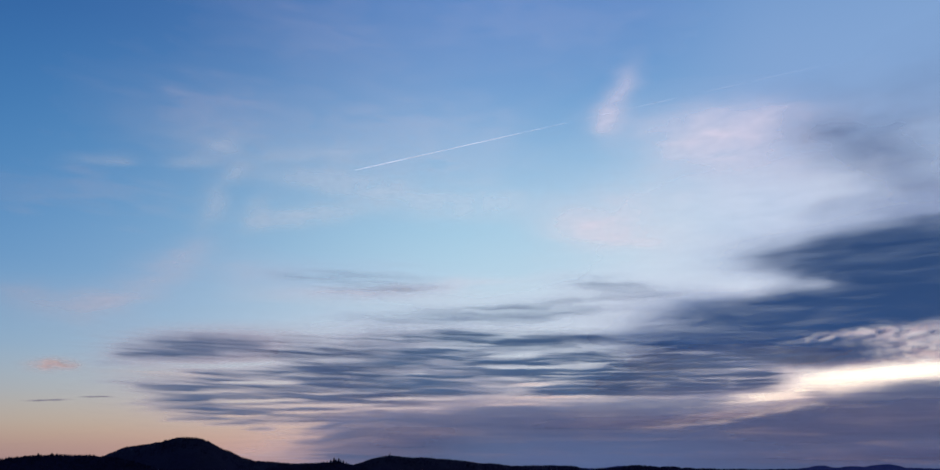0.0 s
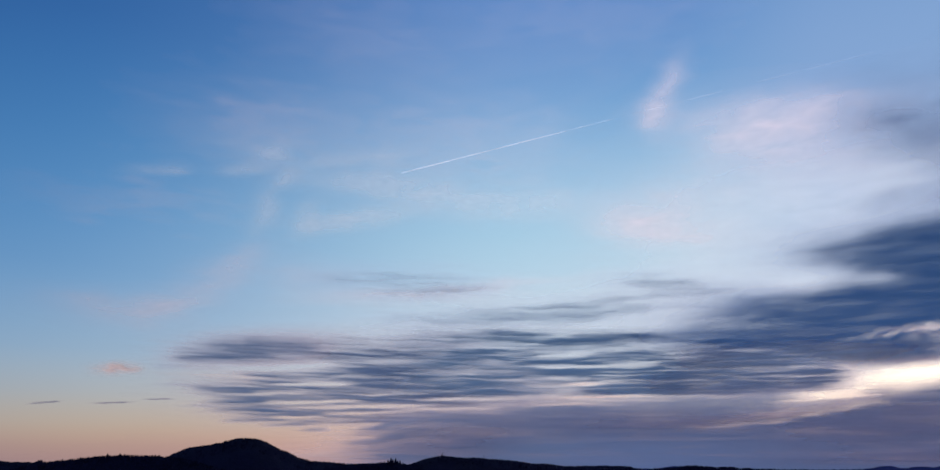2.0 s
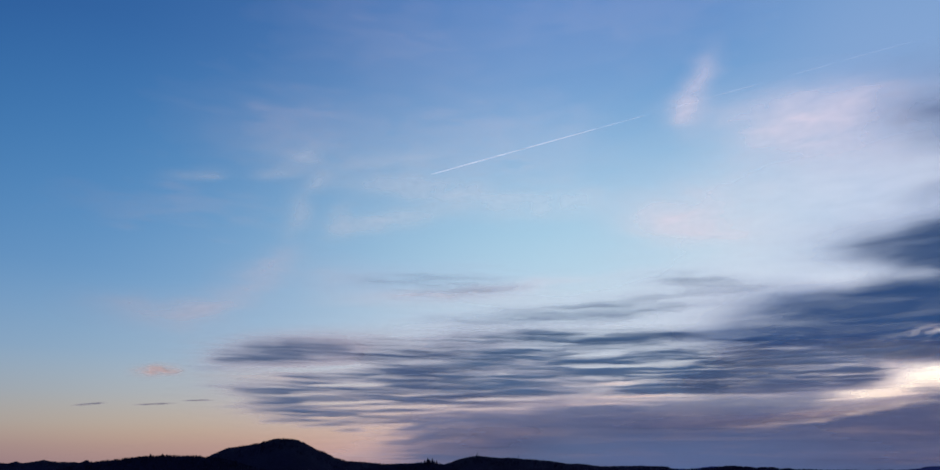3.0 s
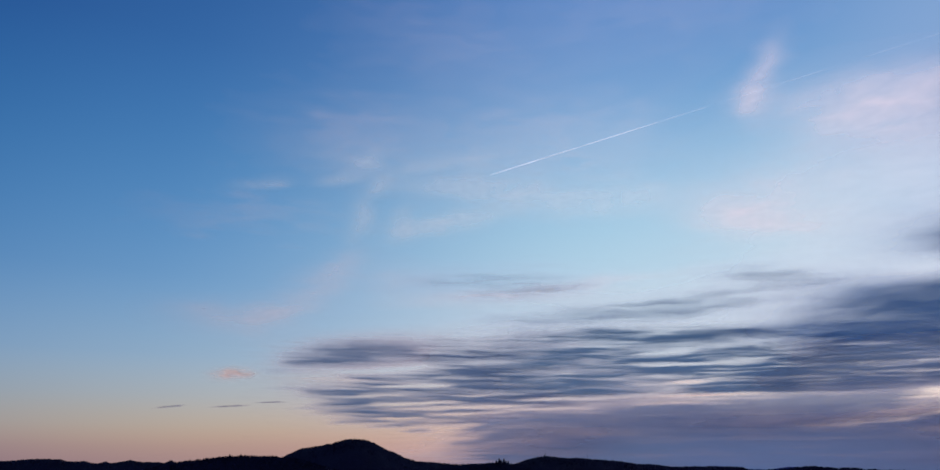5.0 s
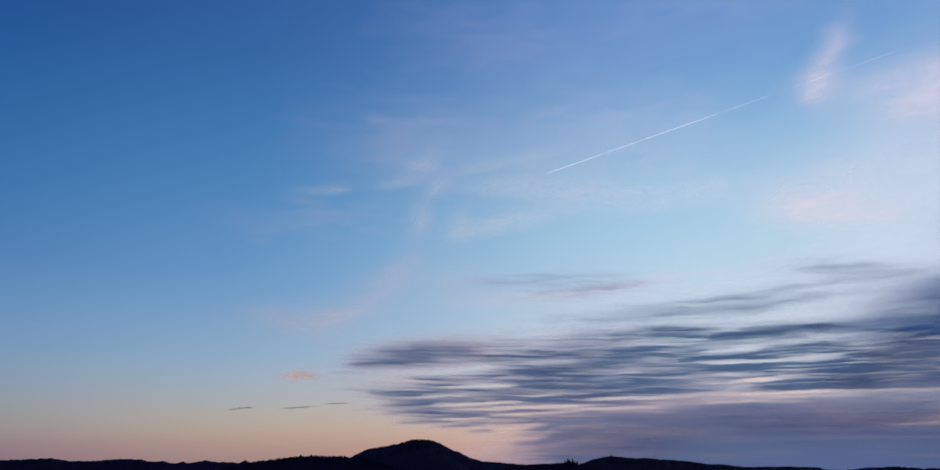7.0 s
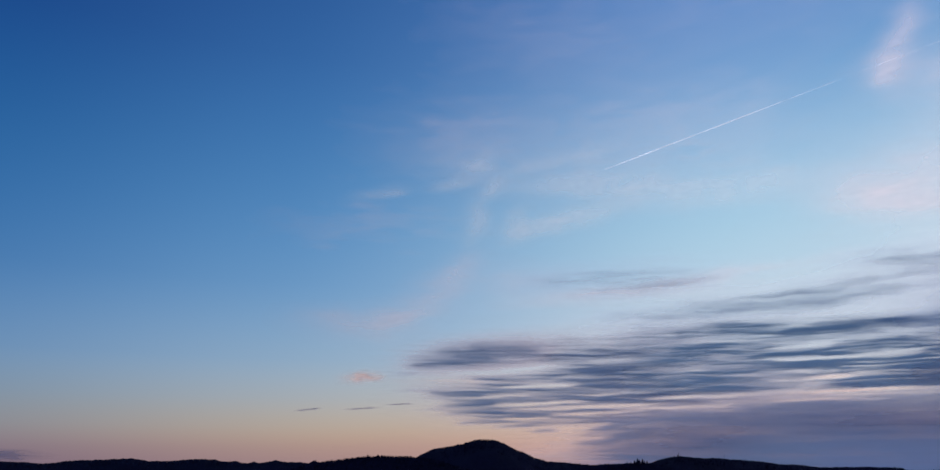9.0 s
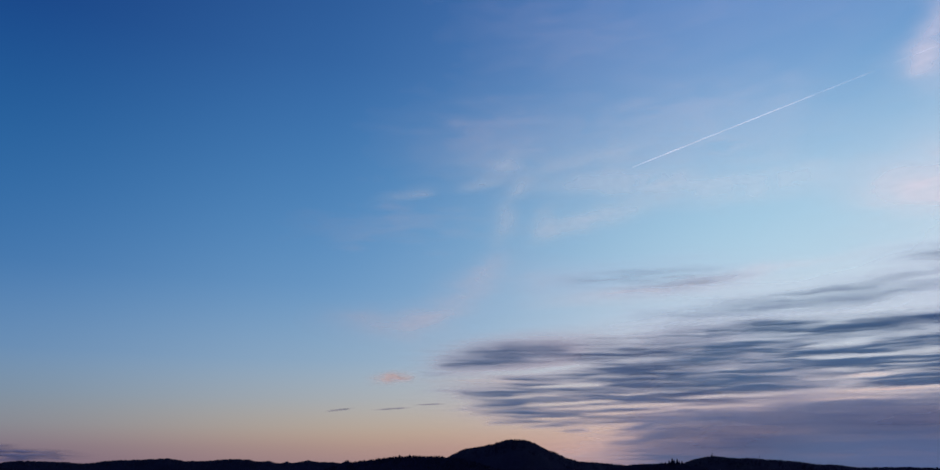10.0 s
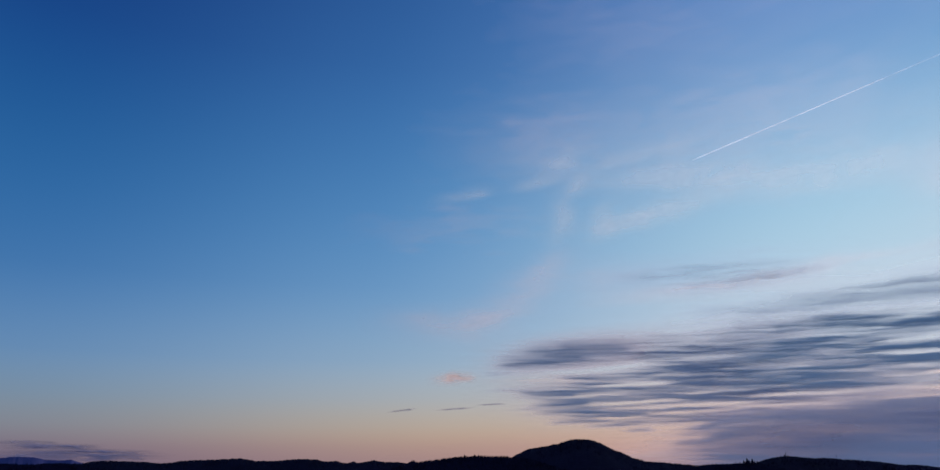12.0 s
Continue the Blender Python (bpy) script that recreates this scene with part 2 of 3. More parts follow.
def cloud(name, label, rows, material, radius=4700.0, step=(0.16, 0.07), warp=(1.2, 0.25), grain=(7.0, 0.5, 0.2), gaps=(), bulge=4.0, seed=1, edge=3.0, soft=2.2, group="", split=True, octaves=3, fray=0.0, ripple=0.0, lumps=(), lump_size=(1.2, 0.5), calm=1.0):
    """A cloud: a rounded sheet high in the sky, thicker where it is denser, which thins out to nothing at its edges."""
    reach_a = [max(2.2 * r[2] * abs(math.cos(radians(r[4]))), 2.4 * r[3]) / math.cos(radians(r[1])) + warp[0] for r in rows]
    reach_e = [2.4 * r[3] + 2.2 * r[2] * abs(math.sin(radians(r[4]))) + warp[1] for r in rows]
    a0, a1 = min(r[0] - w for r, w in zip(rows, reach_a)), max(r[0] + w for r, w in zip(rows, reach_a))
    e0, e1 = min(r[1] - w for r, w in zip(rows, reach_e)), max(r[1] + w for r, w in zip(rows, reach_e))
    e0 = max(e0, -1.9)
    az, el = np.meshgrid(np.linspace(a0, a1, int((a1 - a0) / step[0]) + 3), np.linspace(e0, e1, int((e1 - e0) / step[1]) + 3))
    wa = az + warp[0] * fbm(az / (5.0 * calm), el / (1.6 * calm), seed)
    wa = wa + fray * fbm(az / 9.0, el / 0.22, seed + 41, 3)
    we = el + warp[1] * fbm(az / (4.0 * calm) + 9.3, el / (0.9 * calm), seed + 11, 3)
    we = we + ripple * fbm(az / 3.6 + 3.1, el / 0.4, seed + 51, 5)
    wa = wa + 9 * ripple * fbm(az / 4.0, el / 0.16, seed + 57, 4)
    cover, rules = lens_field(wa, we, rows, edge, soft)[0], lens_field(az, el, rows, edge, soft)[1]
    cover = cover * np.clip(1 + grain[2] * 1.6 * fbm(wa / grain[0], (we + 0.02 * az) / grain[1], seed + 23, octaves), 0, 1.6)
    if gaps:
        cover = cover * (1 - lens_field(wa, we, gaps, edge, soft)[0])
    if lumps:
        bumpy = np.clip(0.6 + 0.75 * fbm(wa / lump_size[0], (we + 0.06 * az) / lump_size[1], seed + 61, 5), 0, 1)
        cover = cover * (1 - lens_field(wa, we, lumps, edge, soft)[0] * bumpy)
    cover = np.clip(cover, 0, 1)
    a, e = np.radians(az), np.radians(el)
    r = radius - bulge * cover * (1 + 0.3 * fbm(az / 6, el / 3, seed + 31, 2))
    points = np.stack([r * np.sin(a) * np.cos(e), r * np.cos(a) * np.cos(e), EYE + r * np.sin(e)], -1)
    extra = {"cover": cover, "bearing": np.stack([az + 0.6 * (wa - az), el + 0.6 * (we - el), np.full_like(az, seed * 3.7)], -1)}
    if not split or len(rows) < 2:
        mesh = grid_mesh(name, points, cover > 0.012, extra)
        mesh.materials.append(material)
        return tagged(new(name, mesh), label, "cloud", group)
    top = tagged(new(name), label, "cloud", group)
    quads = (cover[:-1, :-1] > 0.012) | (cover[1:, :-1] > 0.012) | (cover[:-1, 1:] > 0.012) | (cover[1:, 1:] > 0.012)
    for own in strand_masks(quads, rules[:-1, :-1], len(rows)):
        part("strand", grid_mesh("strand", points, own, extra), material, top)
    return top


# ---- the land ----
def ground_sheet():
    rings, spokes = 40, 128
    r = np.linspace(0.0, 1.0, rings)[:, None] ** 1.6 * 4950 + 0.02
    t = np.linspace(0, 2 * np.pi, spokes + 1)[None, :]
    x, y = 15 + r * np.cos(t), 20 + r * np.sin(t)
    z = 6.0 * fbm(x / 700, y / 700, 3, 3) - 6.0
    mesh = grid_mesh("ground", np.stack([x, y, z], -1), np.ones(x.shape, bool), {})
    mesh.materials.append(FIELD)
    return tagged(new("ground", mesh), "dark dusk valley floor of fields and woods", "ground", kind="structure")


ground_sheet()


def crest_line(line, az, rough, seed, dist):
    """Height of a hill's crest by bearing: a soft line through its brows, roughened by tree tops."""
    a, h = np.array(line).T
    z = np.interp(az, a, h)
    k = np.hanning(7)
    z = np.convolve(np.pad(z, 3, "edge"), k / k.sum(), "valid")
    return z + rough * fbm(az * dist * 0.0008, az * 0 + 0.5, seed, 4)


def hill(name, label, line, dist, material, rough=1.6, depth=0.35, seed=1, category="hill"):
    a, h = np.array(line).T
    az = np.arange(a.min(), a.max(), 0.04)
    crest = crest_line(line, az, rough, seed, dist)
    s = np.concatenate([np.linspace(-1, -0.1, 12), np.linspace(-0.07, 0.07, 7), np.linspace(0.1, 1, 8)])[:, None]
    r = dist * (1 + depth * s * 0.5) + 0 * az[None, :]
    fall = np.abs(s) ** 1.15
    z = crest[None, :] * (1 - fall) - 12 * fall
    az2 = np.broadcast_to(az[None, :], r.shape)
    z = z + np.minimum(1, fall * 6) * 5 * fbm(r / 60, az2 * dist / 3500, seed + 5, 4)
    t = np.radians(az2)
    points = np.stack([r * np.sin(t), r * np.cos(t), z], -1)
    mesh = grid_mesh(name, points, np.ones(r.shape, bool), {})
    mesh.materials.append(material)
    return tagged(new(name, mesh), label, category)


MOUNTAIN = [(-29.37, 94), (-27.24, 126), (-26.76, 134), (-25.57, 153), (-24.62, 158), (-23.20, 167), (-22.25, 176), (-21.69, 178), (-20.62, 177), (-19.93, 169), (-19.04, 154), (-18.15, 143), (-17.49, 132), (-16.39, 122), (-15.50, 121), (-13.75, 117), (-12.04, 111), (-9.96, 100)]
NEAR_RIDGE = [(-38.00, 104), (-35.47, 121), (-35.10, 128), (-34.78, 130), (-34.45, 127), (-34.07, 128), (-32.90, 132), (-31.63, 136), (-30.78, 138), (-29.60, 139), (-28.18, 138), (-27.24, 137), (-26.06, 134), (-24.90, 127), (-23.51, 117), (-22.14, 106)]
TUFT_RIDGE = [(-16.93, 125.0), (-14.90, 134.3), (-13.37, 136.7), (-11.88, 137.3), (-10.82, 138.0), (-10.00, 137.5), (-8.79, 135.3), (-7.24, 130.5)]
LONG_HILL = [(-11.36, 63), (-8.98, 96), (-8.26, 107), (-7.92, 113), (-7.29, 122), (-6.67, 128), (-6.06, 130), (-4.89, 124), (-3.54, 124), (-1.68, 117), (-0.81, 114), (0.85, 103), (2.27, 101), (3.21, 94), (5.57, 95), (7.67, 96), (8.46, 94), (8.82, 85), (11.10, 73)]
EAST_RIDGE = [(7.88, 79), (10.20, 94), (11.57, 97), (12.26, 103), (13.03, 105), (13.83, 104), (14.72, 100), (15.60, 101), (16.90, 97), (18.61, 96), (20.71, 96), (24.73, 96), (28.86, 96), (32.70, 99), (35.26, 91)]
FAR_EAST = [(3.68, 31), (5.10, 60), (5.80, 64), (6.50, 68), (7.20, 65), (7.90, 58), (10.20, 49), (11.58, 67), (12.26, 68), (12.93, 55), (19.03, 50), (24.34, 62), (24.94, 69), (25.54, 79), (26.12, 83), (26.67, 71), (27.05, 71), (27.43, 78), (28.17, 79), (28.53, 76), (29.10, 86), (30.01, 93), (30.53, 88), (31.03, 76), (32.99, 73), (35.30, 64)]
WEST_RANGE = [(-60.43, 80), (-57.99, 98), (-57.28, 105), (-56.73, 110), (-55.41, 109), (-53.46, 103), (-52.73, 98), (-52.05, 100), (-51.26, 108), (-49.41, 112), (-47.30, 117), (-46.20, 106), (-44.67, 105), (-43.79, 111), (-41.78, 113), (-41.09, 102), (-40.18, 104), (-39.35, 93), (-38.80, 101), (-38.47, 93), (-37.33, 106), (-36.39, 98), (-35.32, 98), (-34.14, 86), (-30.84, 49)]
FAR_WEST = [(-66.24, 87), (-63.81, 112), (-62.51, 117), (-61.85, 123), (-61.34, 123), (-60.48, 119), (-59.93, 107), (-59.04, 103), (-58.32, 106), (-57.75, 90), (-56.02, 56)]
WEST_FORE = [(-67.50, 133), (-65.09, 135), (-63.17, 134), (-61.15, 133), (-59.77, 134), (-58.70, 133), (-57.58, 129), (-55.65, 119)]
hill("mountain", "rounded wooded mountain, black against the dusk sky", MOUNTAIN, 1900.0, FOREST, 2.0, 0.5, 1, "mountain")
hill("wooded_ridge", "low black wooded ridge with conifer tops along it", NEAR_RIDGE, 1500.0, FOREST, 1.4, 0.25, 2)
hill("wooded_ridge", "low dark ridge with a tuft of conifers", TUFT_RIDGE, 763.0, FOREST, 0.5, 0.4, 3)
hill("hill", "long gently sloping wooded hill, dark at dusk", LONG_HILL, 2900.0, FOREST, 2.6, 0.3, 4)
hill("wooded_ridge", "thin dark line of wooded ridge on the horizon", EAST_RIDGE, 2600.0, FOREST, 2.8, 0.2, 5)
hill("distant_hills", "hazy blue hills far off on the horizon", FAR_EAST, 4550.0, HAZE_TINTED_FOREST, 1.5, 0.1, 6)
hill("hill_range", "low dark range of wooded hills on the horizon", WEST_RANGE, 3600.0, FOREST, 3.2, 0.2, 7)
hill("distant_hills", "hazy blue hills far off on the horizon", FAR_WEST, 4600.0, HAZE_TINTED_FOREST, 1.5, 0.1, 8)
hill("wooded_ridge", "black wooded rise below the far hills", WEST_FORE, 1200.0, FOREST, 0.8, 0.3, 9)


# ---- trees ----
def crown_cones(rng, height, tiers, sides):
    """Drooping tiers of a spruce crown, ragged at their rims: corners and triangles."""
    corners, faces = [], []
    for k in range(tiers):
        low, high = height * (0.12 + 0.80 * k / tiers), height * min(1.0, 0.12 + 0.80 * (k + 1.7) / tiers)
        wide = height * 0.30 * (1 - 0.88 * k / tiers)
        n = len(corners)
        corners.append((rng.uniform(-0.02, 0.02) * height, rng.uniform(-0.02, 0.02) * height, high))
        turn = rng.uniform(0, 6.28)
        for s in range(sides):
            a = turn + 2 * math.pi * s / sides
            w = wide * rng.uniform(0.65, 1.2) * (1.0 if s % 2 else 0.7)
            corners.append((w * math.cos(a), w * math.sin(a), low + rng.uniform(-0.04, 0.03) * height))
        corners.append((0, 0, low + 0.05 * height))
        for s in range(sides):
            p, q = n + 1 + s, n + 1 + (s + 1) % sides
            faces += [(n, p, q), (n + sides + 1, q, p)]
    return corners, faces


def conifer(seed, height):
    rng = random.Random(seed)
    top = tagged(new("conifer"), "dark spruce standing on the ridge against the sky", "tree", "conifers on the ridge")
    trunk = bpy.data.meshes.new("trunk")
    ring = [(math.cos(k * 1.0472), math.sin(k * 1.0472)) for k in range(6)]
    low, high = 0.02 * height, 0.004 * height
    trunk.from_pydata([(low * x, low * y, -0.3 * height) for x, y in ring] + [(high * x, high * y, 0.95 * height) for x, y in ring], [],
                      [(k, (k + 1) % 6, 6 + (k + 1) % 6, 6 + k) for k in range(6)])
    part("trunk", trunk, BARK, top, "thin brown spruce trunk")
    crown = bpy.data.meshes.new("crown")
    crown.from_pydata(*(lambda c: (c[0], [], c[1]))(crown_cones(rng, height, 6, 11)))
    part("crown", crown, FOREST, top, "ragged near-black spruce crown")
    return top


def on_crest(line, dist, az, back=0.0):
    a, h = np.array(line).T
    z = float(np.interp(az, a, h))
    r = dist + back
    return r * math.sin(radians(az)), r * math.cos(radians(az)), z


def stand_of_conifers(line, dist, spots, seed, girth):
    """Spruces of their own along a crest: bearing and height over the crest."""
    rng = random.Random(seed)
    kinds = [conifer(seed + k, 10.0) for k in range(3)]
    for n, (az, tall) in enumerate(spots):
        x, y, z = on_crest(line, dist, az, rng.uniform(-4, 4))
        m = Matrix.Translation((x, y, z - 0.45 * tall)) @ Matrix.Rotation(rng.uniform(0, 6.28), 4, "Z")
        size = 1.15 * tall / 10.0
        if n < 3:
            kinds[n].matrix_basis = m
            kinds[n].scale = (girth * size, girth * size, size)
        else:
            kind = kinds[n % 3]
            c = copy_thing(kind, m)
            c.scale = (girth * size, girth * size, size)


def woods(line, dist, count, tall, seed, margin=0.6, lift=0.25):
    """The tree tops that roughen a hill's crest and upper slopes, as one mass."""
    rng = random.Random(seed)
    a = [p[0] for p in line]
    corners, faces = [], []
    models = [crown_cones(rng, 1.0, 3, 6) for _ in range(6)]
    for n in range(count):
        az = rng.uniform(min(a) + margin, max(a) - margin)
        x, y, z = on_crest(line, dist, az, -rng.random() ** 2 * 0.05 * dist * (n % 3 > 0))
        away = math.hypot(x, y)
        h = tall * rng.uniform(0.6, 1.25)
        fall = abs(away / dist - 1) / 0.25
        z = z - (fall ** 1.15) * z - h * (1 - lift * rng.uniform(0.3, 1.3))
        c, f = models[n % 6]
        k = len(corners)
        corners += [(x + 1.25 * h * p[0], y + 1.25 * h * p[1], z + h * p[2]) for p in c]
        faces += [tuple(i + k for i in t) for t in f]
    mesh = bpy.data.meshes.new("woods")
    mesh.from_pydata(corners, [], faces)
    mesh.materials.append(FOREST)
    return tagged(new("woods", mesh), "dense dark spruce woods covering the hill crest", "woods", kind="stuff")


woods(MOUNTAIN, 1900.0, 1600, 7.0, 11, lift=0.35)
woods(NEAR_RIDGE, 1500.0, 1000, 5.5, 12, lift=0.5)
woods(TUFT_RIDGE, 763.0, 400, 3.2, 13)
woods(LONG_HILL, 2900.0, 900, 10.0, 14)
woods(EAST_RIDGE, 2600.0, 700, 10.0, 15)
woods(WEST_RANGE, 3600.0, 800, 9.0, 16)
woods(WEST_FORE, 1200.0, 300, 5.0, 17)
RIDGE_TREES = [(-31.57, 3.4), (-31.47, 1.8), (-31.37, 2.6), (-31.30, 2.6), (-31.24, 4.2), (-31.09, 4.2), (-31.03, 2.6), (-30.97, 2.6), (-30.85, 2.6), (-30.72, 4.2), (-30.69, 1.8), (-30.60, 4.2), (-30.51, 1.8), (-30.35, 1.8), (-30.31, 2.6), (-30.17, 2.6), (-30.08, 3.4), (-30.03, 2.6), (-29.92, 2.6), (-29.86, 2.6), (-29.70, 4.2), (-29.66, 3.4), (-29.56, 2.6), (-29.48, 3.4), (-29.98, 7.2), (-29.69, 5.2), (-27.85, 5.2), (-27.66, 5.9), (-27.43, 5.2), (-32.90, 3.3), (-32.38, 3.3), (-30.78, 7.2)]
TUFT_TREES = [(-10.78, 4.6), (-10.55, 7.8), (-10.40, 5.6), (-10.18, 7.4), (-10.02, 4.4), (-9.84, 5.0), (-9.60, 2.6), (-11.07, 2.6), (-11.34, 2.6)]
HILL_TREES = [(-6.29, 11.4), (-6.57, 7.6), (-6.81, 6.3), (-6.11, 6.3), (-1.52, 6.3), (-7.14, 5.1)]
stand_of_conifers(NEAR_RIDGE, 1500.0, RIDGE_TREES, 31, 2.4)
stand_of_conifers(TUFT_RIDGE, 763.0, TUFT_TREES, 41, 1.55)
stand_of_conifers(LONG_HILL, 2900.0, HILL_TREES, 51, 2.0)


# ---- masts on the long hill ----
STEEL = forest_material("weathered_steel", (0.10, 0.10, 0.11, 1), (0.22, 0.22, 0.23, 1), 4.0)


def bar(a, b, thick, sides=4):
    """A straight bar from a to b."""
    a, b = Vector(a), Vector(b)
    axis = (b - a).normalized()
    side = axis.cross(Vector((0, 0, 1)) if abs(axis.z) < 0.9 else Vector((1, 0, 0))).normalized()
    up = side.cross(axis)
    ring = [side * math.cos(2 * math.pi * k / sides) + up * math.sin(2 * math.pi * k / sides) for k in range(sides)]
    mesh = bpy.data.meshes.new("bar")
    mesh.from_pydata([a + thick * r for r in ring] + [b + thick * r for r in ring], [],
                     [(k, (k + 1) % sides, sides + (k + 1) % sides, sides + k) for k in range(sides)] + [tuple(range(sides))[::-1], tuple(range(sides, 2 * sides))])
    return mesh


def lookout_tower(az, height):
    """A slim lattice tower with a cabin under its roof and an aerial."""
    x, y, z = on_crest(LONG_HILL, 2900.0, az)
    top = tagged(new("lookout_tower"), "slim dark lattice lookout tower standing on the wooded hill", "tower")
    top.location = (x, y, z - 3.0)
    feet = [(-1.8, -1.8), (1.8, -1.8), (1.8, 1.8), (-1.8, 1.8)]
    for p in feet:
        part("leg", bar((p[0], p[1], -4), (p[0] * 0.55, p[1] * 0.55, height * 0.72), 0.28), STEEL, top)
    for k in range(4):
        p, q = feet[k], feet[(k + 1) % 4]
        for n in range(3):
            low, high = height * 0.72 * n / 3, height * 0.72 * (n + 1) / 3
            a, b = 1 - 0.45 * n / 3, 1 - 0.45 * (n + 1) / 3
            part("brace", bar((p[0] * a, p[1] * a, low), (q[0] * b, q[1] * b, high), 0.14), STEEL, top)
    part("platform", bar((0, 0, height * 0.72), (0, 0, height * 0.74), 2.2, 8), STEEL, top)
    part("cabin", bar((0, 0, height * 0.74), (0, 0, height * 0.86), 1.5, 8), STEEL, top)
    part("roof", bar((0, 0, height * 0.86), (0, 0, height * 0.89), 1.9, 8), STEEL, top)
    part("aerial", bar((0, 0, height * 0.89), (0, 0, height * 1.15), 0.25, 6), STEEL, top)


def radio_mast(az, height):
    x, y, z = on_crest(LONG_HILL, 2900.0, az)
    top = tagged(new("radio_mast"), "thin grey radio mast rising over the tree tops", "mast")
    top.location = (x, y, z - 2.0)
    part("pole", bar((0, 0, -4), (0, 0, height), 0.5, 8), STEEL, top)
    part("aerial", bar((0, 0, height), (0, 0, height * 1.3), 0.2, 6), STEEL, top)
    for k in range(3):
        part("antenna_panel", bar((0.7 * math.cos(2.1 * k), 0.7 * math.sin(2.1 * k), height * 0.84), (0.7 * math.cos(2.1 * k), 0.7 * math.sin(2.1 * k), height * 0.97), 0.3), STEEL, top)


lookout_tower(-6.22, 18.0)
radio_mast(-2.95, 13.0)

# ---- clouds ----
VEIL = [
    (18.8, 15.06, 7.91, 3.96, -2.8, 0.46),
    (24.0, 18.52, 8.61, 3.29, -4.2, 0.46),
    (21.9, 12.34, 4.04, 1.00, -2.8, 0.56),
    (10.4, 12.64, 4.77, 1.28, 1.2, 0.31),
    (12.5, 10.62, 2.88, 1.15, 3.2, 0.46),
    (-2.7, 11.90, 9.21, 0.83, 1.7, 0.36),
    (0.8, 9.88, 10.78, 0.59, -1.0, 0.36),
    (31.0, 18.36, 5.45, 2.05, -15.3, 0.36),
    (3.3, 7.40, 8.04, 0.47, -2.0, 0.26),
    (-11.8, 9.57, 4.95, 0.58, 2.3, 0.26),
    (38.5, 19.16, 4.82, 2.82, -32.8, 0.26),
]
EAST_GREY = [
    (31.3, 22.70, 3.21, 1.85, -16.9, 0.45),
    (32.9, 20.19, 3.49, 1.25, -15.9, 0.35),
    (35.9, 17.65, 2.89, 1.40, -16.3, 0.40),
    (29.1, 17.12, 1.54, 0.70, -3.8, 0.23),
    (37.7, 24.96, 2.56, 2.24, -27.0, 0.10),
    (33.3, 16.97, 2.81, 0.68, -12.8, 0.20),
    (36.9, 22.89, 2.89, 1.37, -20.1, 0.20),
]
BANK_BODY = [
    (-16.3, 5.42, 9.10, 1.86, 1.8, 0.38),
    (-15.3, 3.81, 7.85, 1.41, 1.0, 0.48),
    (-9.4, 7.25, 6.69, 1.01, 0.8, 0.38),
    (-5.8, 5.19, 8.01, 1.69, -0.7, 0.53),
    (-14.3, 2.87, 6.62, 0.63, 0.1, 0.38),
    (-1.9, 2.82, 8.60, 0.96, -0.5, 0.48),
    (-12.6, 8.24, 8.28, 0.80, 1.7, 0.43),
]
STREAKS = [
    (-11.3, 7.44, 4.70, 0.29, 2.5, 0.40),
    (-18.7, 5.64, 4.66, 0.23, 2.6, 0.35),
    (-21.8, 4.61, 3.67, 0.29, 4.2, 0.50),
    (-17.2, 4.70, 4.66, 0.23, 2.4, 0.55),
    (-17.2, 3.89, 5.80, 0.34, 2.5, 0.70),
    (-17.2, 3.14, 5.21, 0.25, 2.7, 0.55),
    (-8.9, 4.86, 3.48, 0.74, 2.0, 0.55),
    (-9.9, 6.30, 4.67, 0.35, 1.4, 0.40),
    (-4.7, 4.12, 5.09, 0.34, 1.0, 0.50),
    (-12.3, 5.95, 4.10, 0.29, 2.3, 0.35),
    (-7.5, 3.63, 4.01, 0.23, 0.9, 0.50),
    (-16.0, 5.27, 3.80, 0.20, 2.8, 0.35),
]
BANK_HEAD = [
    (-21.5, 7.81, 4.74, 0.94, 4.4, 0.67),
    (-23.7, 6.85, 3.44, 0.46, 3.1, 0.72),
    (-19.2, 7.31, 2.81, 0.60, 5.2, 0.52),
]
LOWER_STREAKS = [
    (-20.3, 2.17, 2.00, 0.14, 2.7, 0.50),
    (-17.5, 2.00, 2.45, 0.14, 3.5, 0.50),
    (-16.5, 1.59, 1.27, 0.14, 3.9, 0.55),
    (-18.4, 2.64, 3.17, 0.17, 2.8, 0.55),
    (-13.3, 2.59, 4.04, 0.17, 1.6, 0.55),
    (-11.4, 2.22, 2.88, 0.17, 2.2, 0.50),
    (-10.5, 1.71, 1.73, 0.17, 5.5, 0.40),
    (-11.9, 1.32, 1.15, 0.11, 4.2, 0.35),
    (-5.9, 2.46, 4.81, 0.22, 0.7, 0.55),
    (-23.2, 3.14, 1.99, 0.11, -1.0, 0.20),
    (-26.1, 4.63, 1.40, 0.11, -1.2, 0.20),
]
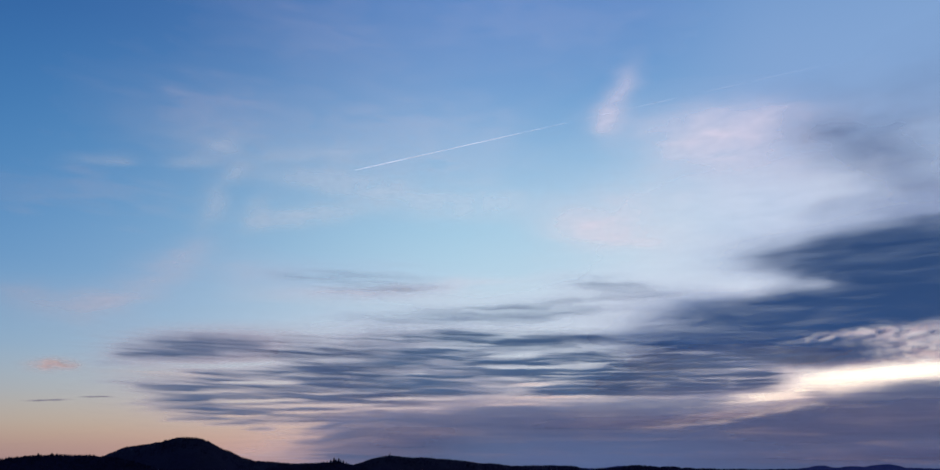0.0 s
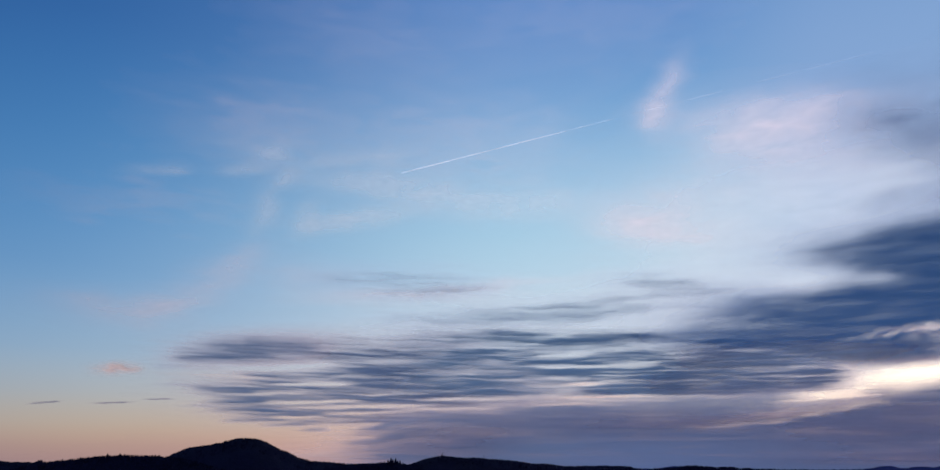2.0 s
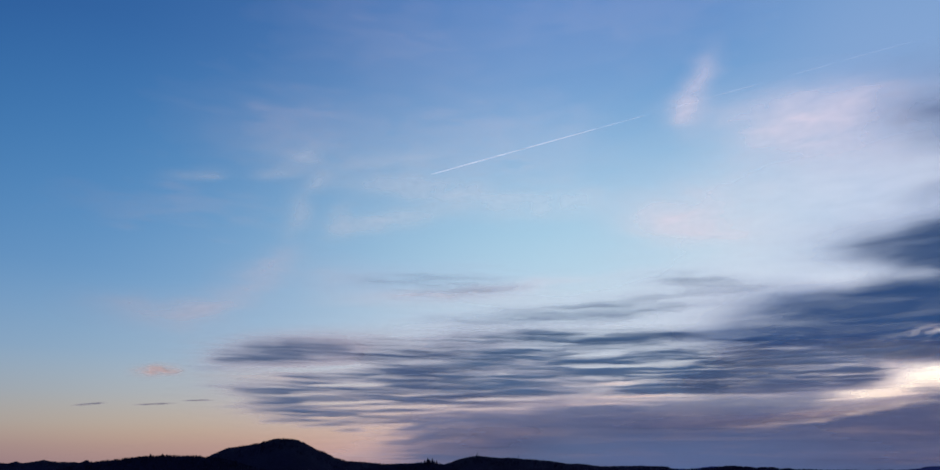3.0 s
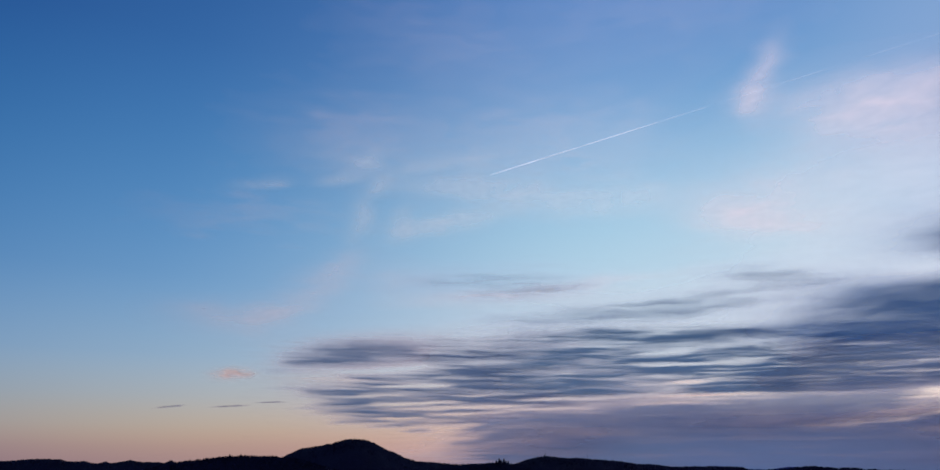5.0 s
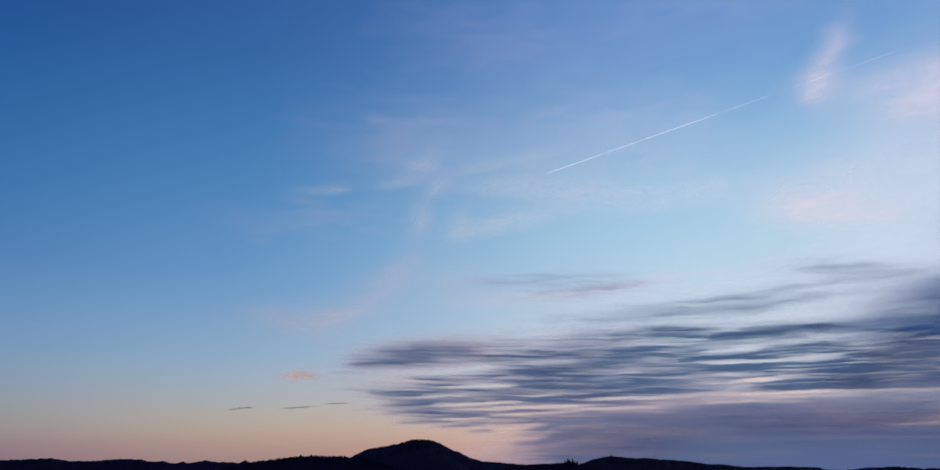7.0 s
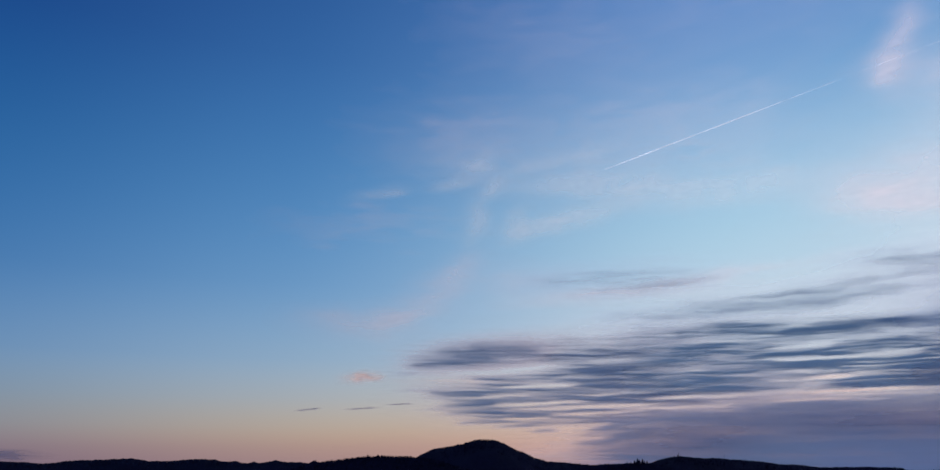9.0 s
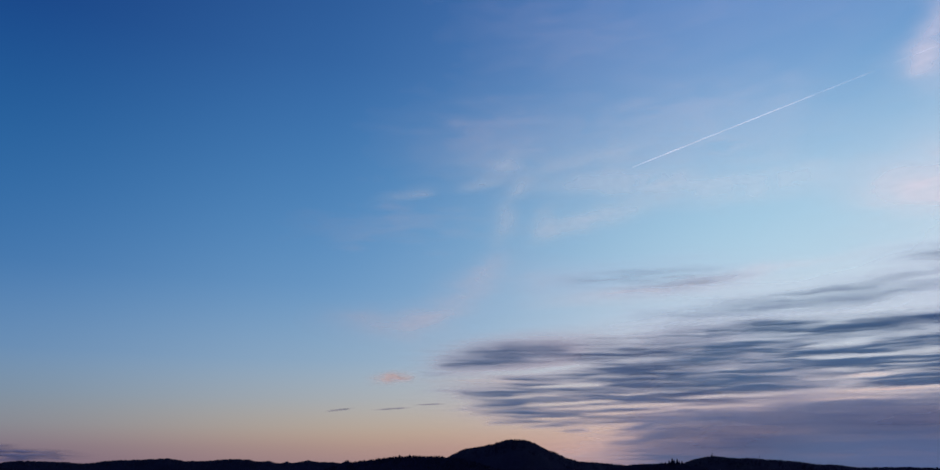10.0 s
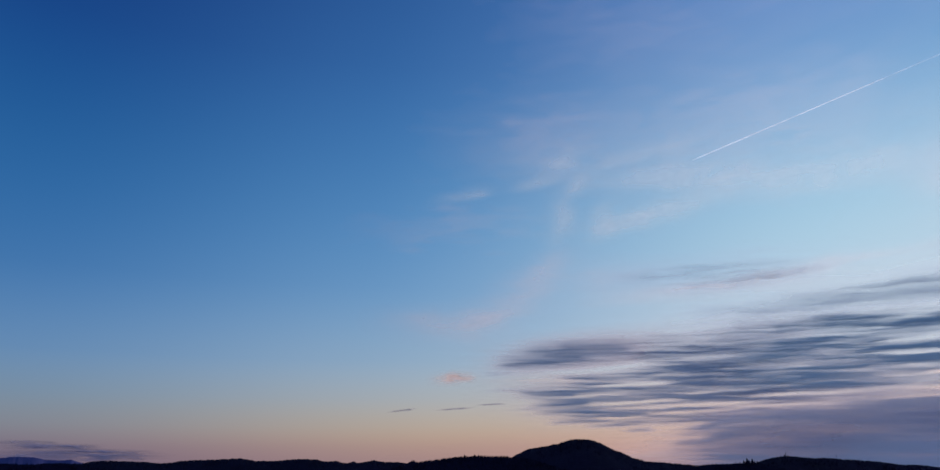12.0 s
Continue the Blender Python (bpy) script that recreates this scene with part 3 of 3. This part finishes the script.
BRIGHT_LINES = [
    (-19.9, 6.20, 4.00, 0.18, 4.5, 0.82),
    (-24.0, 5.52, 2.62, 0.25, -1.2, 0.72),
    (-16.3, 5.01, 2.67, 0.13, 1.9, 0.87),
    (-16.5, 3.61, 2.93, 0.12, 2.3, 0.87),
    (-11.9, 3.36, 4.77, 0.12, 1.5, 0.77),
    (-11.9, 2.87, 3.18, 0.09, 1.8, 0.82),
    (-19.6, 4.21, 2.12, 0.10, 1.9, 0.62),
    (-10.4, 4.32, 2.66, 0.10, 2.0, 0.57),
    (-4.2, 4.05, 3.10, 0.09, 1.3, 0.82),
    (-5.6, 3.22, 3.64, 0.09, 1.2, 0.72),
    (-17.7, 2.46, 2.11, 0.09, 2.3, 0.62),
]
MID_BODY = [
    (2.9, 6.06, 9.02, 1.92, -0.8, 0.57),
    (-4.0, 7.89, 6.43, 1.01, 0.1, 0.47),
    (13.7, 5.72, 8.22, 1.91, -0.9, 0.62),
    (1.8, 6.97, 7.63, 0.84, -1.2, 0.47),
]
MID_STREAKS = [
    (1.3, 8.84, 8.22, 0.61, -1.1, 0.84),
    (10.7, 8.62, 4.64, 0.52, -2.2, 0.77),
    (-4.0, 6.86, 5.69, 0.36, 0.0, 0.57),
    (-4.6, 5.48, 5.11, 0.55, 0.1, 0.57),
    (3.5, 5.92, 4.52, 0.35, -0.4, 0.52),
    (11.6, 7.14, 4.80, 0.29, -1.4, 0.67),
    (6.9, 4.58, 7.86, 0.29, -0.7, 0.62),
    (9.2, 4.60, 4.92, 0.34, -0.4, 0.62),
    (13.4, 6.04, 4.62, 0.44, -1.8, 0.62),
    (13.3, 5.11, 4.61, 0.49, -1.3, 0.67),
    (-4.2, 4.60, 5.65, 0.36, 0.4, 0.57),
    (16.9, 8.01, 3.67, 0.55, -1.6, 0.72),
    (17.6, 6.70, 3.85, 0.53, -1.1, 0.67),
    (-1.1, 7.62, 3.36, 0.31, -0.2, 0.37),
    (10.5, 3.71, 4.09, 0.27, 0.6, 0.52),
]
MID_GAPS = [
    (3.9, 7.52, 1.80, 0.18, 5.0, 0.60),
    (4.7, 6.57, 4.39, 0.16, -0.4, 0.50),
    (9.9, 6.74, 1.24, 0.13, 1.2, 0.30),
    (-2.0, 8.31, 4.23, 0.43, -0.1, 0.15),
    (6.0, 4.14, 3.64, 0.10, 0.7, 0.85),
    (4.0, 3.62, 3.06, 0.08, 0.2, 0.75),
    (8.1, 3.84, 3.12, 0.08, 1.3, 0.70),
    (4.8, 5.20, 2.41, 0.14, 1.5, 0.70),
    (2.2, 3.36, 1.78, 0.09, 0.6, 0.60),
    (-1.4, 4.01, 2.78, 0.09, 3.0, 0.50),
    (-4.3, 5.97, 1.19, 0.09, 1.3, 0.40),
    (8.5, 5.83, 2.09, 0.09, 0.1, 0.30),
]
UPPER_STREAKS = [
    (-14.5, 13.46, 3.66, 0.65, 0.6, 0.18),
    (-8.1, 13.32, 4.98, 1.11, 1.5, 0.24),
    (-6.3, 12.81, 3.54, 0.58, 4.1, 0.22),
    (10.4, 12.76, 2.93, 0.89, 6.6, 0.27),
    (12.2, 13.06, 3.72, 0.66, -7.0, 0.20),
    (13.8, 12.21, 3.38, 0.43, -3.6, 0.14),
    (5.4, 11.01, 6.48, 0.81, 2.1, 0.42),
    (-1.7, 10.48, 6.52, 0.73, 2.4, 0.37),
    (-6.9, 10.33, 3.23, 0.36, -1.1, 0.17),
    (16.5, 10.22, 3.42, 0.99, 11.7, 0.27),
    (18.5, 11.41, 3.24, 0.84, -1.0, 0.27),
]
DARK_CLOUD = [
    (33.1, 12.19, 4.99, 2.90, 1.6, 0.95),
    (32.1, 14.04, 5.79, 1.57, -0.3, 0.66),
    (32.0, 9.98, 5.02, 1.94, 0.2, 0.91),
    (34.8, 14.59, 4.14, 1.15, -4.1, 0.36),
    (27.2, 9.88, 3.70, 1.89, -6.8, 0.76),
    (24.4, 10.66, 6.50, 1.53, -1.9, 0.61),
    (20.4, 9.90, 6.83, 1.43, -2.1, 0.56),
    (23.8, 7.89, 5.70, 1.38, -1.7, 0.81),
    (16.8, 8.37, 5.09, 1.01, -1.6, 0.71),
    (30.2, 6.96, 5.30, 1.43, -0.8, 0.56),
    (25.9, 14.31, 5.12, 1.26, -5.5, 0.46),
    (28.7, 6.52, 4.05, 0.79, -1.3, 0.56),
    (39.1, 11.06, 4.30, 2.50, -0.3, 0.95),
]
DARK_GAPS = [
    (22.2, 12.55, 3.02, 0.60, -2.5, 0.80),
    (18.8, 7.39, 1.99, 0.14, -0.2, 0.35),
    (27.6, 11.81, 1.19, 0.35, -1.5, 0.25),
]
MOTTLED_GAPS = [
    (27.9, 8.12, 1.98, 0.26, 4.2, 0.30),
    (31.7, 8.15, 3.27, 0.41, -0.3, 0.45),
    (33.2, 7.17, 2.98, 0.49, -0.4, 0.35),
    (33.6, 6.43, 2.45, 0.36, 3.2, 0.40),
    (24.0, 5.77, 1.67, 0.22, 5.3, 0.50),
]
LOW_BANK = [
    (1.8, 0.91, 9.82, 2.24, 1.0, 0.85),
    (-5.6, -0.09, 5.14, 1.39, -0.6, 0.55),
    (-9.5, -0.51, 3.17, 0.74, 2.5, 0.30),
    (-7.8, 1.95, 4.34, 0.90, 3.0, 0.50),
    (14.8, -0.56, 19.92, 1.53, 0.2, 0.95),
    (21.3, 0.73, 11.88, 1.79, 0.6, 0.95),
    (10.4, 2.30, 8.00, 1.15, -1.1, 0.80),
    (19.3, 3.24, 6.74, 1.25, 2.6, 0.70),
    (23.5, 1.89, 7.10, 1.43, 5.4, 0.95),
    (30.8, 3.21, 5.69, 1.81, 5.5, 0.95),
    (35.2, 0.80, 6.50, 2.37, 1.7, 0.95),
    (34.9, 4.06, 3.86, 1.19, 4.2, 0.90),
    (2.1, 2.99, 4.16, 0.66, 2.0, 0.60),
    (-11.1, 0.90, 2.25, 0.25, 8.4, 0.60),
    (-11.5, 1.84, 1.86, 0.22, 7.1, 0.60),
    (17.9, -1.64, 24.87, 1.48, 0.5, 0.95),
]
SUN_GAP = [
    (31.0, 5.39, 5.49, 0.55, 3.1, 1.00),
    (23.2, 4.00, 3.32, 0.32, 7.9, 0.85),
    (18.8, 2.67, 2.75, 0.20, 9.1, 0.28),
    (23.7, 3.43, 4.72, 0.54, 5.8, 0.15),
]
SUNLIT_RIM = [
    (23.9, 3.66, 5.16, 0.69, 5.2, 0.55),
    (17.4, 2.29, 3.34, 0.31, 5.7, 0.32),
    (25.4, 5.93, 2.65, 0.35, 4.1, 0.50),
    (30.3, 6.22, 2.23, 0.25, 1.5, 0.50),
]
MOTTLED = [
    (27.9, 8.12, 1.98, 0.34, 4.2, 0.45),
    (31.7, 8.15, 3.27, 0.50, -0.3, 0.60),
    (33.2, 7.17, 2.98, 0.57, -0.4, 0.55),
    (33.6, 6.43, 2.45, 0.40, 3.2, 0.50),
    (29.0, 6.06, 2.10, 0.21, 1.6, 0.40),
]
GLINT = [
    (6.0, 4.12, 4.07, 0.18, 0.8, 0.60),
    (3.8, 3.56, 3.29, 0.11, 0.5, 0.50),
    (4.8, 5.20, 2.41, 0.18, 1.5, 0.50),
]
ROSY_UNDERLIGHT = [
    (-22.7, 5.49, 3.95, 0.38, -1.2, 0.30),
    (-14.8, 2.87, 6.73, 0.47, 0.1, 0.30),
    (-16.0, 4.23, 5.09, 0.47, -0.3, 0.15),
    (-19.2, 6.68, 3.41, 0.29, 3.1, 0.15),
]
DARK_TONGUE = [
    (18.4, 6.33, 5.32, 1.37, 1.2, 0.72),
    (14.9, 4.85, 4.31, 0.64, -3.4, 0.60),
    (20.2, 5.16, 4.44, 0.58, 0.4, 0.85),
    (18.1, 4.47, 3.75, 0.32, 0.9, 0.60),
    (23.9, 6.88, 4.35, 0.53, 0.2, 0.60),
]
MAUVE_LAYER = [
    (25.1, 1.66, 6.39, 1.00, 4.4, 0.38),
    (32.1, 2.28, 6.21, 1.42, 5.3, 0.42),
    (10.4, 2.18, 6.96, 0.91, -0.1, 0.32),
    (-4.9, 1.15, 4.76, 1.10, 6.7, 0.35),
    (17.0, 2.49, 4.66, 0.18, 3.1, 0.45),
    (30.8, -0.16, 8.82, 0.55, 1.7, 0.35),
]
LIT_EDGE = [
    (17.3, 2.04, 2.78, 0.10, 5.6, 0.30),
    (22.8, 2.86, 3.42, 0.22, 10.4, 0.25),
]
PINK_SMEAR = [
    (-12.4, 0.56, 3.35, 0.59, 4.0, 0.30),
    (-11.4, 1.41, 1.45, 0.28, 6.4, 0.25),
    (-13.3, -0.44, 4.27, 0.36, 0.1, 0.30),
]
PINK_BAND = [
    (31.7, -0.08, 9.56, 0.31, 2.7, 0.28),
    (20.7, 2.96, 4.33, 0.44, 7.3, 0.22),
    (24.1, 3.33, 4.53, 0.43, 5.4, 0.25),
]
PINK_LINES = [
    (-9.8, 12.39, 5.21, 0.41, 3.4, 0.35),
    (-0.2, 13.28, 4.78, 0.42, 3.9, 0.20),
]
PINK_CLOUD = [
    (22.2, 24.58, 5.73, 1.65, -9.2, 0.35),
    (20.9, 23.49, 3.17, 1.16, -10.6, 0.30),
    (25.6, 25.06, 2.29, 0.74, -8.0, 0.25),
    (23.9, 21.31, 5.88, 1.40, -13.6, 0.20),
]
PINK_SHELF = [
    (10.6, 17.78, 3.06, 1.10, -8.5, 0.45),
    (13.6, 19.56, 4.30, 1.86, 3.5, 0.25),
    (14.6, 16.69, 2.82, 0.77, -6.9, 0.33),
]
TALL_PUFF = [
    (12.6, 26.42, 1.40, 0.82, 51.1, 0.42),
    (14.1, 28.65, 1.74, 0.76, 55.5, 0.28),
]
WISP_A = [
    (-30.6, 20.60, 1.69, 0.30, 14.3, 0.22),
    (-28.9, 20.74, 1.03, 0.26, 11.4, 0.32),
]
WISP_B = [
    (-21.3, 23.16, 1.14, 0.56, 9.0, 0.39),
    (-22.5, 23.36, 2.58, 1.29, -1.0, 0.15),
]
WISP_C = [
    (-23.4, 21.54, 1.46, 0.37, 12.6, 0.34),
]
WISP_D = [
    (-19.8, 21.39, 1.09, 0.56, 28.5, 0.36),
    (-21.6, 18.52, 1.39, 0.75, 70.3, 0.40),
]
WISP_E = [
    (-18.1, 18.16, 1.39, 0.80, 37.1, 0.45),
    (-14.4, 18.35, 2.59, 0.63, 9.0, 0.42),
    (-10.7, 19.06, 3.39, 0.74, 11.9, 0.26),
]
WISP_F = [
    (-7.7, 20.90, 7.31, 0.99, -3.0, 0.32),
    (-12.9, 21.44, 4.27, 0.58, 1.0, 0.23),
    (-2.3, 19.74, 4.97, 0.90, -4.9, 0.26),
    (3.5, 20.25, 2.98, 0.80, -0.9, 0.20),
]
WISP_G = [
    (-13.1, 23.47, 2.38, 0.63, 10.6, 0.26),
    (-17.1, 23.05, 1.56, 0.62, 7.2, 0.22),
]
HAZE_HIGH = [
    (-23.0, 25.31, 5.13, 2.28, 5.2, 0.17),
    (-15.0, 33.04, 6.21, 2.29, -11.6, 0.10),
    (-7.9, 24.73, 7.74, 2.68, 3.5, 0.15),
    (-30.6, 18.16, 5.34, 0.87, 6.1, 0.14),
    (4.3, 34.41, 8.46, 2.73, -2.1, 0.09),
    (-2.2, 24.72, 8.18, 3.06, -18.2, 0.08),
]
RIDGE_WISP = [
    (-31.8, 10.34, 3.29, 0.81, 2.2, 0.26),
    (-28.7, 10.20, 3.02, 0.90, 14.8, 0.34),
    (-25.5, 12.29, 2.69, 1.08, 31.7, 0.20),
    (-23.2, 14.33, 1.68, 0.69, 30.7, 0.20),
    (-19.0, 13.44, 3.78, 1.12, 0.6, 0.16),
]
PINK_PUFF = [
    (-31.0, 5.66, 1.08, 0.29, 3.7, 1.00),
]
DASH_A = [
    (-35.0, 3.09, 0.81, 0.05, 6.1, 0.55),
]
DASH_B = [
    (-30.8, 3.24, 1.06, 0.05, 3.9, 0.50),
]
DASH_C = [
    (-27.7, 3.57, 0.87, 0.04, 1.8, 0.50),
]
FAINT_STREAK = [
    (-25.3, 4.70, 2.79, 0.17, 2.5, 0.20),
    (-24.9, 3.21, 1.59, 0.11, 1.8, 0.20),
    (-26.7, 5.97, 1.19, 0.17, -1.1, 0.20),
]
WEST_CLOUD = [
    (-59.5, 0.31, 1.94, 0.12, -0.4, 0.75),
    (-61.0, 0.57, 1.15, 0.09, -0.6, 0.50),
    (-58.1, 0.12, 0.70, 0.06, -1.6, 0.30),
]
WEST_CLOUD_LOW = [
    (-59.4, -0.30, 3.04, 0.27, 0.1, 0.60),
    (-55.7, -0.21, 2.38, 0.18, -1.1, 0.45),
    (-57.7, -0.01, 2.46, 0.08, -0.1, 0.55),
    (-55.6, -0.49, 1.64, 0.12, -0.3, 0.30),
]
cloud("cloud_veil", "thin white veil of high cloud over the dark bank", VEIL, WHITE, 4760, (0.2, 0.12), (1.6, 0.5), (6, 1.6, 0.14), seed=2, edge=2.0, soft=1.8, calm=2.6)
cloud("grey_cloud", "soft blue-grey cloud patches high in the sky", EAST_GREY, GREY, 4740, (0.2, 0.12), (1.2, 0.6), (4, 1.6, 0.15), seed=3, edge=2.0, soft=1.8, calm=2.6)
cloud("streaked_cloud_bank", "long slate-blue cloud bank drawn out in thin level streaks", BANK_BODY + STREAKS + LOWER_STREAKS, STREAK, 4700, (0.12, 0.035), (0.7, 0.06), (7, 0.22, 0.2), BRIGHT_LINES + MID_GAPS, seed=4, octaves=5, fray=0.5, edge=4.0, ripple=0.045)
cloud("lens_cloud", "smooth mauve-grey lens of cloud at the tip of the bank", BANK_HEAD, STREAK, 4695, (0.1, 0.04), (0.6, 0.08), (6, 0.5, 0.12), seed=47, edge=3.0, soft=2.4, fray=0.5, ripple=0.03)
cloud("streaked_cloud", "slate-blue level streaks with pale gaps between them", MID_BODY + MID_STREAKS, STREAK_BLUE, 4690, (0.14, 0.04), (1.3, 0.10), (7, 0.26, 0.22), MID_GAPS, seed=5, octaves=5, fray=0.6, ripple=0.045)
cloud("thin_cloud", "faint grey lens-shaped streaks in the pale sky", UPPER_STREAKS, MAUVE, 4730, (0.16, 0.07), (1.0, 0.12), (6, 0.5, 0.3), seed=6, edge=2.0, soft=2.0, fray=0.25, octaves=4, ripple=0.03)
cloud("dark_cloud", "heavy dark blue cloud above the sunset gap", DARK_CLOUD, DARK, 4680, (0.14, 0.06), (1.2, 0.2), (6, 0.7, 0.09), DARK_GAPS + SUN_GAP[:1], seed=7, edge=2.0, soft=1.8, fray=0.05, ripple=0.006, octaves=5, calm=1.8, lumps=MOTTLED_GAPS, lump_size=(0.7, 0.34))
cloud("low_stratus", "flat mauve-grey cloud layer lying on the horizon", LOW_BANK, BANK, 4660, (0.16, 0.05), (1.2, 0.12), (8, 0.8, 0.06), SUN_GAP + GLINT + LIT_EDGE, seed=8, edge=2.2, soft=1.8, fray=1.2, ripple=0.05)
cloud("dark_cloud", "pointed slate-grey tongue of cloud above the sunset gap", DARK_TONGUE, STREAK, 4675, (0.08, 0.03), (0.6, 0.06), (4, 0.3, 0.25), seed=49, edge=4.0, soft=2.4, fray=0.4, ripple=0.015)
# Sheet added over the stratus to put sunset mauve into its colour.
cloud("rose_tint_layer", "mauve and rose sheet tinting the low stratus for the sunset", MAUVE_LAYER, ROSE_TINT, 4645, (0.16, 0.05), (1.2, 0.12), (8, 0.6, 0.12), SUN_GAP[:2] + LIT_EDGE, seed=50, edge=2.0, soft=1.8, fray=0.5, ripple=0.03)
cloud("mottled_cloud", "lumpy mauve and cream cloud at the edge of the gap", MOTTLED, WARM, 4780, (0.08, 0.05), (1.0, 0.3), (1.0, 0.4, 0.5), seed=19, edge=2.2, split=False, octaves=5, ripple=0.08)
# Sheets added for underlight, glints and lit rims; the warmth is their colour.
cloud("pink_cloud", "thin cloud tinted rose for the underlight between dark streaks", ROSY_UNDERLIGHT, WARM, 4750, (0.12, 0.05), (0.8, 0.08), (3, 0.3, 0.3), seed=48, edge=2.0, soft=1.8, ripple=0.03)
cloud("sun_tinted_cloud", "cloud shreds tinted cream for the glints between level streaks", GLINT, WARM, 4790, (0.1, 0.04), (0.8, 0.06), (2, 0.2, 0.4), seed=18, edge=2.2, ripple=0.05)
cloud("sun_tinted_cloud", "cloud edges tinted cream and orange for the low sun's light", SUNLIT_RIM, WARM, 4790, (0.14, 0.06), (1.2, 0.2), (3, 0.5, 0.35), seed=9, edge=2.2)
# PINK_CLOUD and PINK_LINES carry light from below as pink colour.
for rows, label, seed in ((PINK_CLOUD, "soft cloud patch with the pink light from below in its colour", 10), (PINK_SHELF, "pale pink shelf of thin cloud", 11), (TALL_PUFF, "small upright pinkish cloud puff", 12),
                          (PINK_LINES, "pink light under a faint streak, put in as thin cloud", 16), (RIDGE_WISP, "faint pink wisp rising slantwise", 14)):
    cloud("pink_cloud", label, rows, PINK, 4720, (0.12, 0.08), (0.9, 0.45), (3.2, 1.2, 0.22), seed=seed, edge=2.0, soft=1.8, calm=2.0)
cloud("pink_cloud", "small peach-pink cloud puff low in the sky", PINK_PUFF, WARM, 4720, (0.06, 0.04), (0.3, 0.08), (1.2, 0.3, 0.4), seed=13, edge=2.4, soft=2.0)
cloud("pink_cloud", "rosy smear of cloud just above the hills", PINK_SMEAR, WARM, 4720, (0.12, 0.05), (0.9, 0.15), (3, 0.5, 0.25), seed=15, edge=2.0, soft=1.8)
# More sunset tint for the stratus, added as pink bands before it.
cloud("pink_cloud", "faint rosy bands tinting the low stratus for sunset light", PINK_BAND, PINK, 4640, (0.12, 0.05), (0.9, 0.1), (5, 0.5, 0.2), seed=17, edge=2.0, soft=1.8)
for k, rows in enumerate((WISP_A, WISP_B, WISP_C, WISP_D, WISP_E, WISP_F, WISP_G)):
    cloud("cloud_wisp", "small faint whitish wisp of high cloud", rows, WHITE, 4720, (0.12, 0.08), (0.6, 0.35), (2.4, 1.2, 0.22), seed=20 + k, edge=2.0, soft=1.7, calm=1.6, group="wisps of high cloud")
cloud("high_haze", "barely visible lilac haze in the blue sky", HAZE_HIGH, PINK, 4770, (0.25, 0.2), (2.5, 1.5), (5, 1.6, 0.2), seed=30, edge=2.0, soft=1.8, split=False)
for k, rows in enumerate((DASH_A, DASH_B, DASH_C)):
    cloud("cloud_dash", "thin dark dash of cloud near the horizon", rows, DUSK, 4720, (0.04, 0.015), (0.3, 0.03), (1.0, 0.1, 0.4), seed=40 + k, bulge=0.5, group="dashes of cloud")
cloud("thin_cloud", "faint pale streaks beside the cloud bank", FAINT_STREAK, MAUVE, 4725, (0.1, 0.04), (0.8, 0.1), (3, 0.3, 0.3), seed=44, split=False)
cloud("low_cloud", "small purple-grey cloud over the far hills", WEST_CLOUD, DUSK, 4705, (0.06, 0.02), (0.5, 0.03), (1.2, 0.15, 0.5), seed=45, octaves=5)
cloud("low_cloud", "low purple cloud strip on the horizon", WEST_CLOUD_LOW, DUSK, 4715, (0.08, 0.02), (0.6, 0.03), (1.6, 0.15, 0.5), seed=46, octaves=5)


def trail_material():
    m, N, L = node_material("ice_trail")
    dens = N.new("ShaderNodeAttribute")
    dens.attribute_name = "cover"
    clear, ice = N.new("ShaderNodeBsdfTransparent"), N.new("ShaderNodeBsdfTranslucent")
    white = N.new("ShaderNodeBsdfDiffuse")
    ice.inputs[0].default_value = white.inputs[0].default_value = (0.97, 0.97, 0.97, 1)
    both_sides = N.new("ShaderNodeAddShader")
    L.new(ice.outputs[0], both_sides.inputs[0])
    L.new(white.outputs[0], both_sides.inputs[1])
    blend = N.new("ShaderNodeMixShader")
    L.new(dens.outputs["Fac"], blend.inputs[0])
    L.new(clear.outputs[0], blend.inputs[1])
    L.new(both_sides.outputs[0], blend.inputs[2])
    o = N.new("ShaderNodeOutputMaterial")
    L.new(blend.outputs[0], o.inputs[0])
    return m


def contrail():
    """A straight tapered trail: thin and bright behind its head, wider and broken at its old end."""
    head = Vector((0, 0, EYE)) + 4600 * bearing_way(-10.3, 22.41)
    tail = Vector((0, 0, EYE)) + 4600 * bearing_way(33.5, 27.74)
    s = np.linspace(0, 1, 500)[:, None]
    turn = np.linspace(0, 2 * np.pi, 9)[None, :]
    axis = (tail - head).normalized()
    side = axis.cross(Vector((0, 0, 1))).normalized()
    up = side.cross(axis)
    width = 0.8 + 0.9 * np.minimum(1, s * 9) ** 0.7 + 1.5 * s
    core = np.array(head) + s[..., None] * np.array(tail - head)
    points = core + (width * np.cos(turn))[..., None] * np.array(side) + (width * np.sin(turn))[..., None] * np.array(up)
    old = np.clip(1.0 - s / 0.36, 0, 1) ** 0.8 * 0.35 + 0.25 * np.clip(0.5 + 1.6 * fbm(s * 14, s * 0 + 0.3, 4), 0, 1) * (1 - s)
    density = np.broadcast_to(old, (500, 9)).copy()
    mesh = grid_mesh("contrail", points, np.ones((500, 9), bool), {"cover": density})
    mesh.materials.append(trail_material())
    return tagged(new("contrail", mesh), "thin straight white vapour trail fading behind its head", "contrail")


contrail()
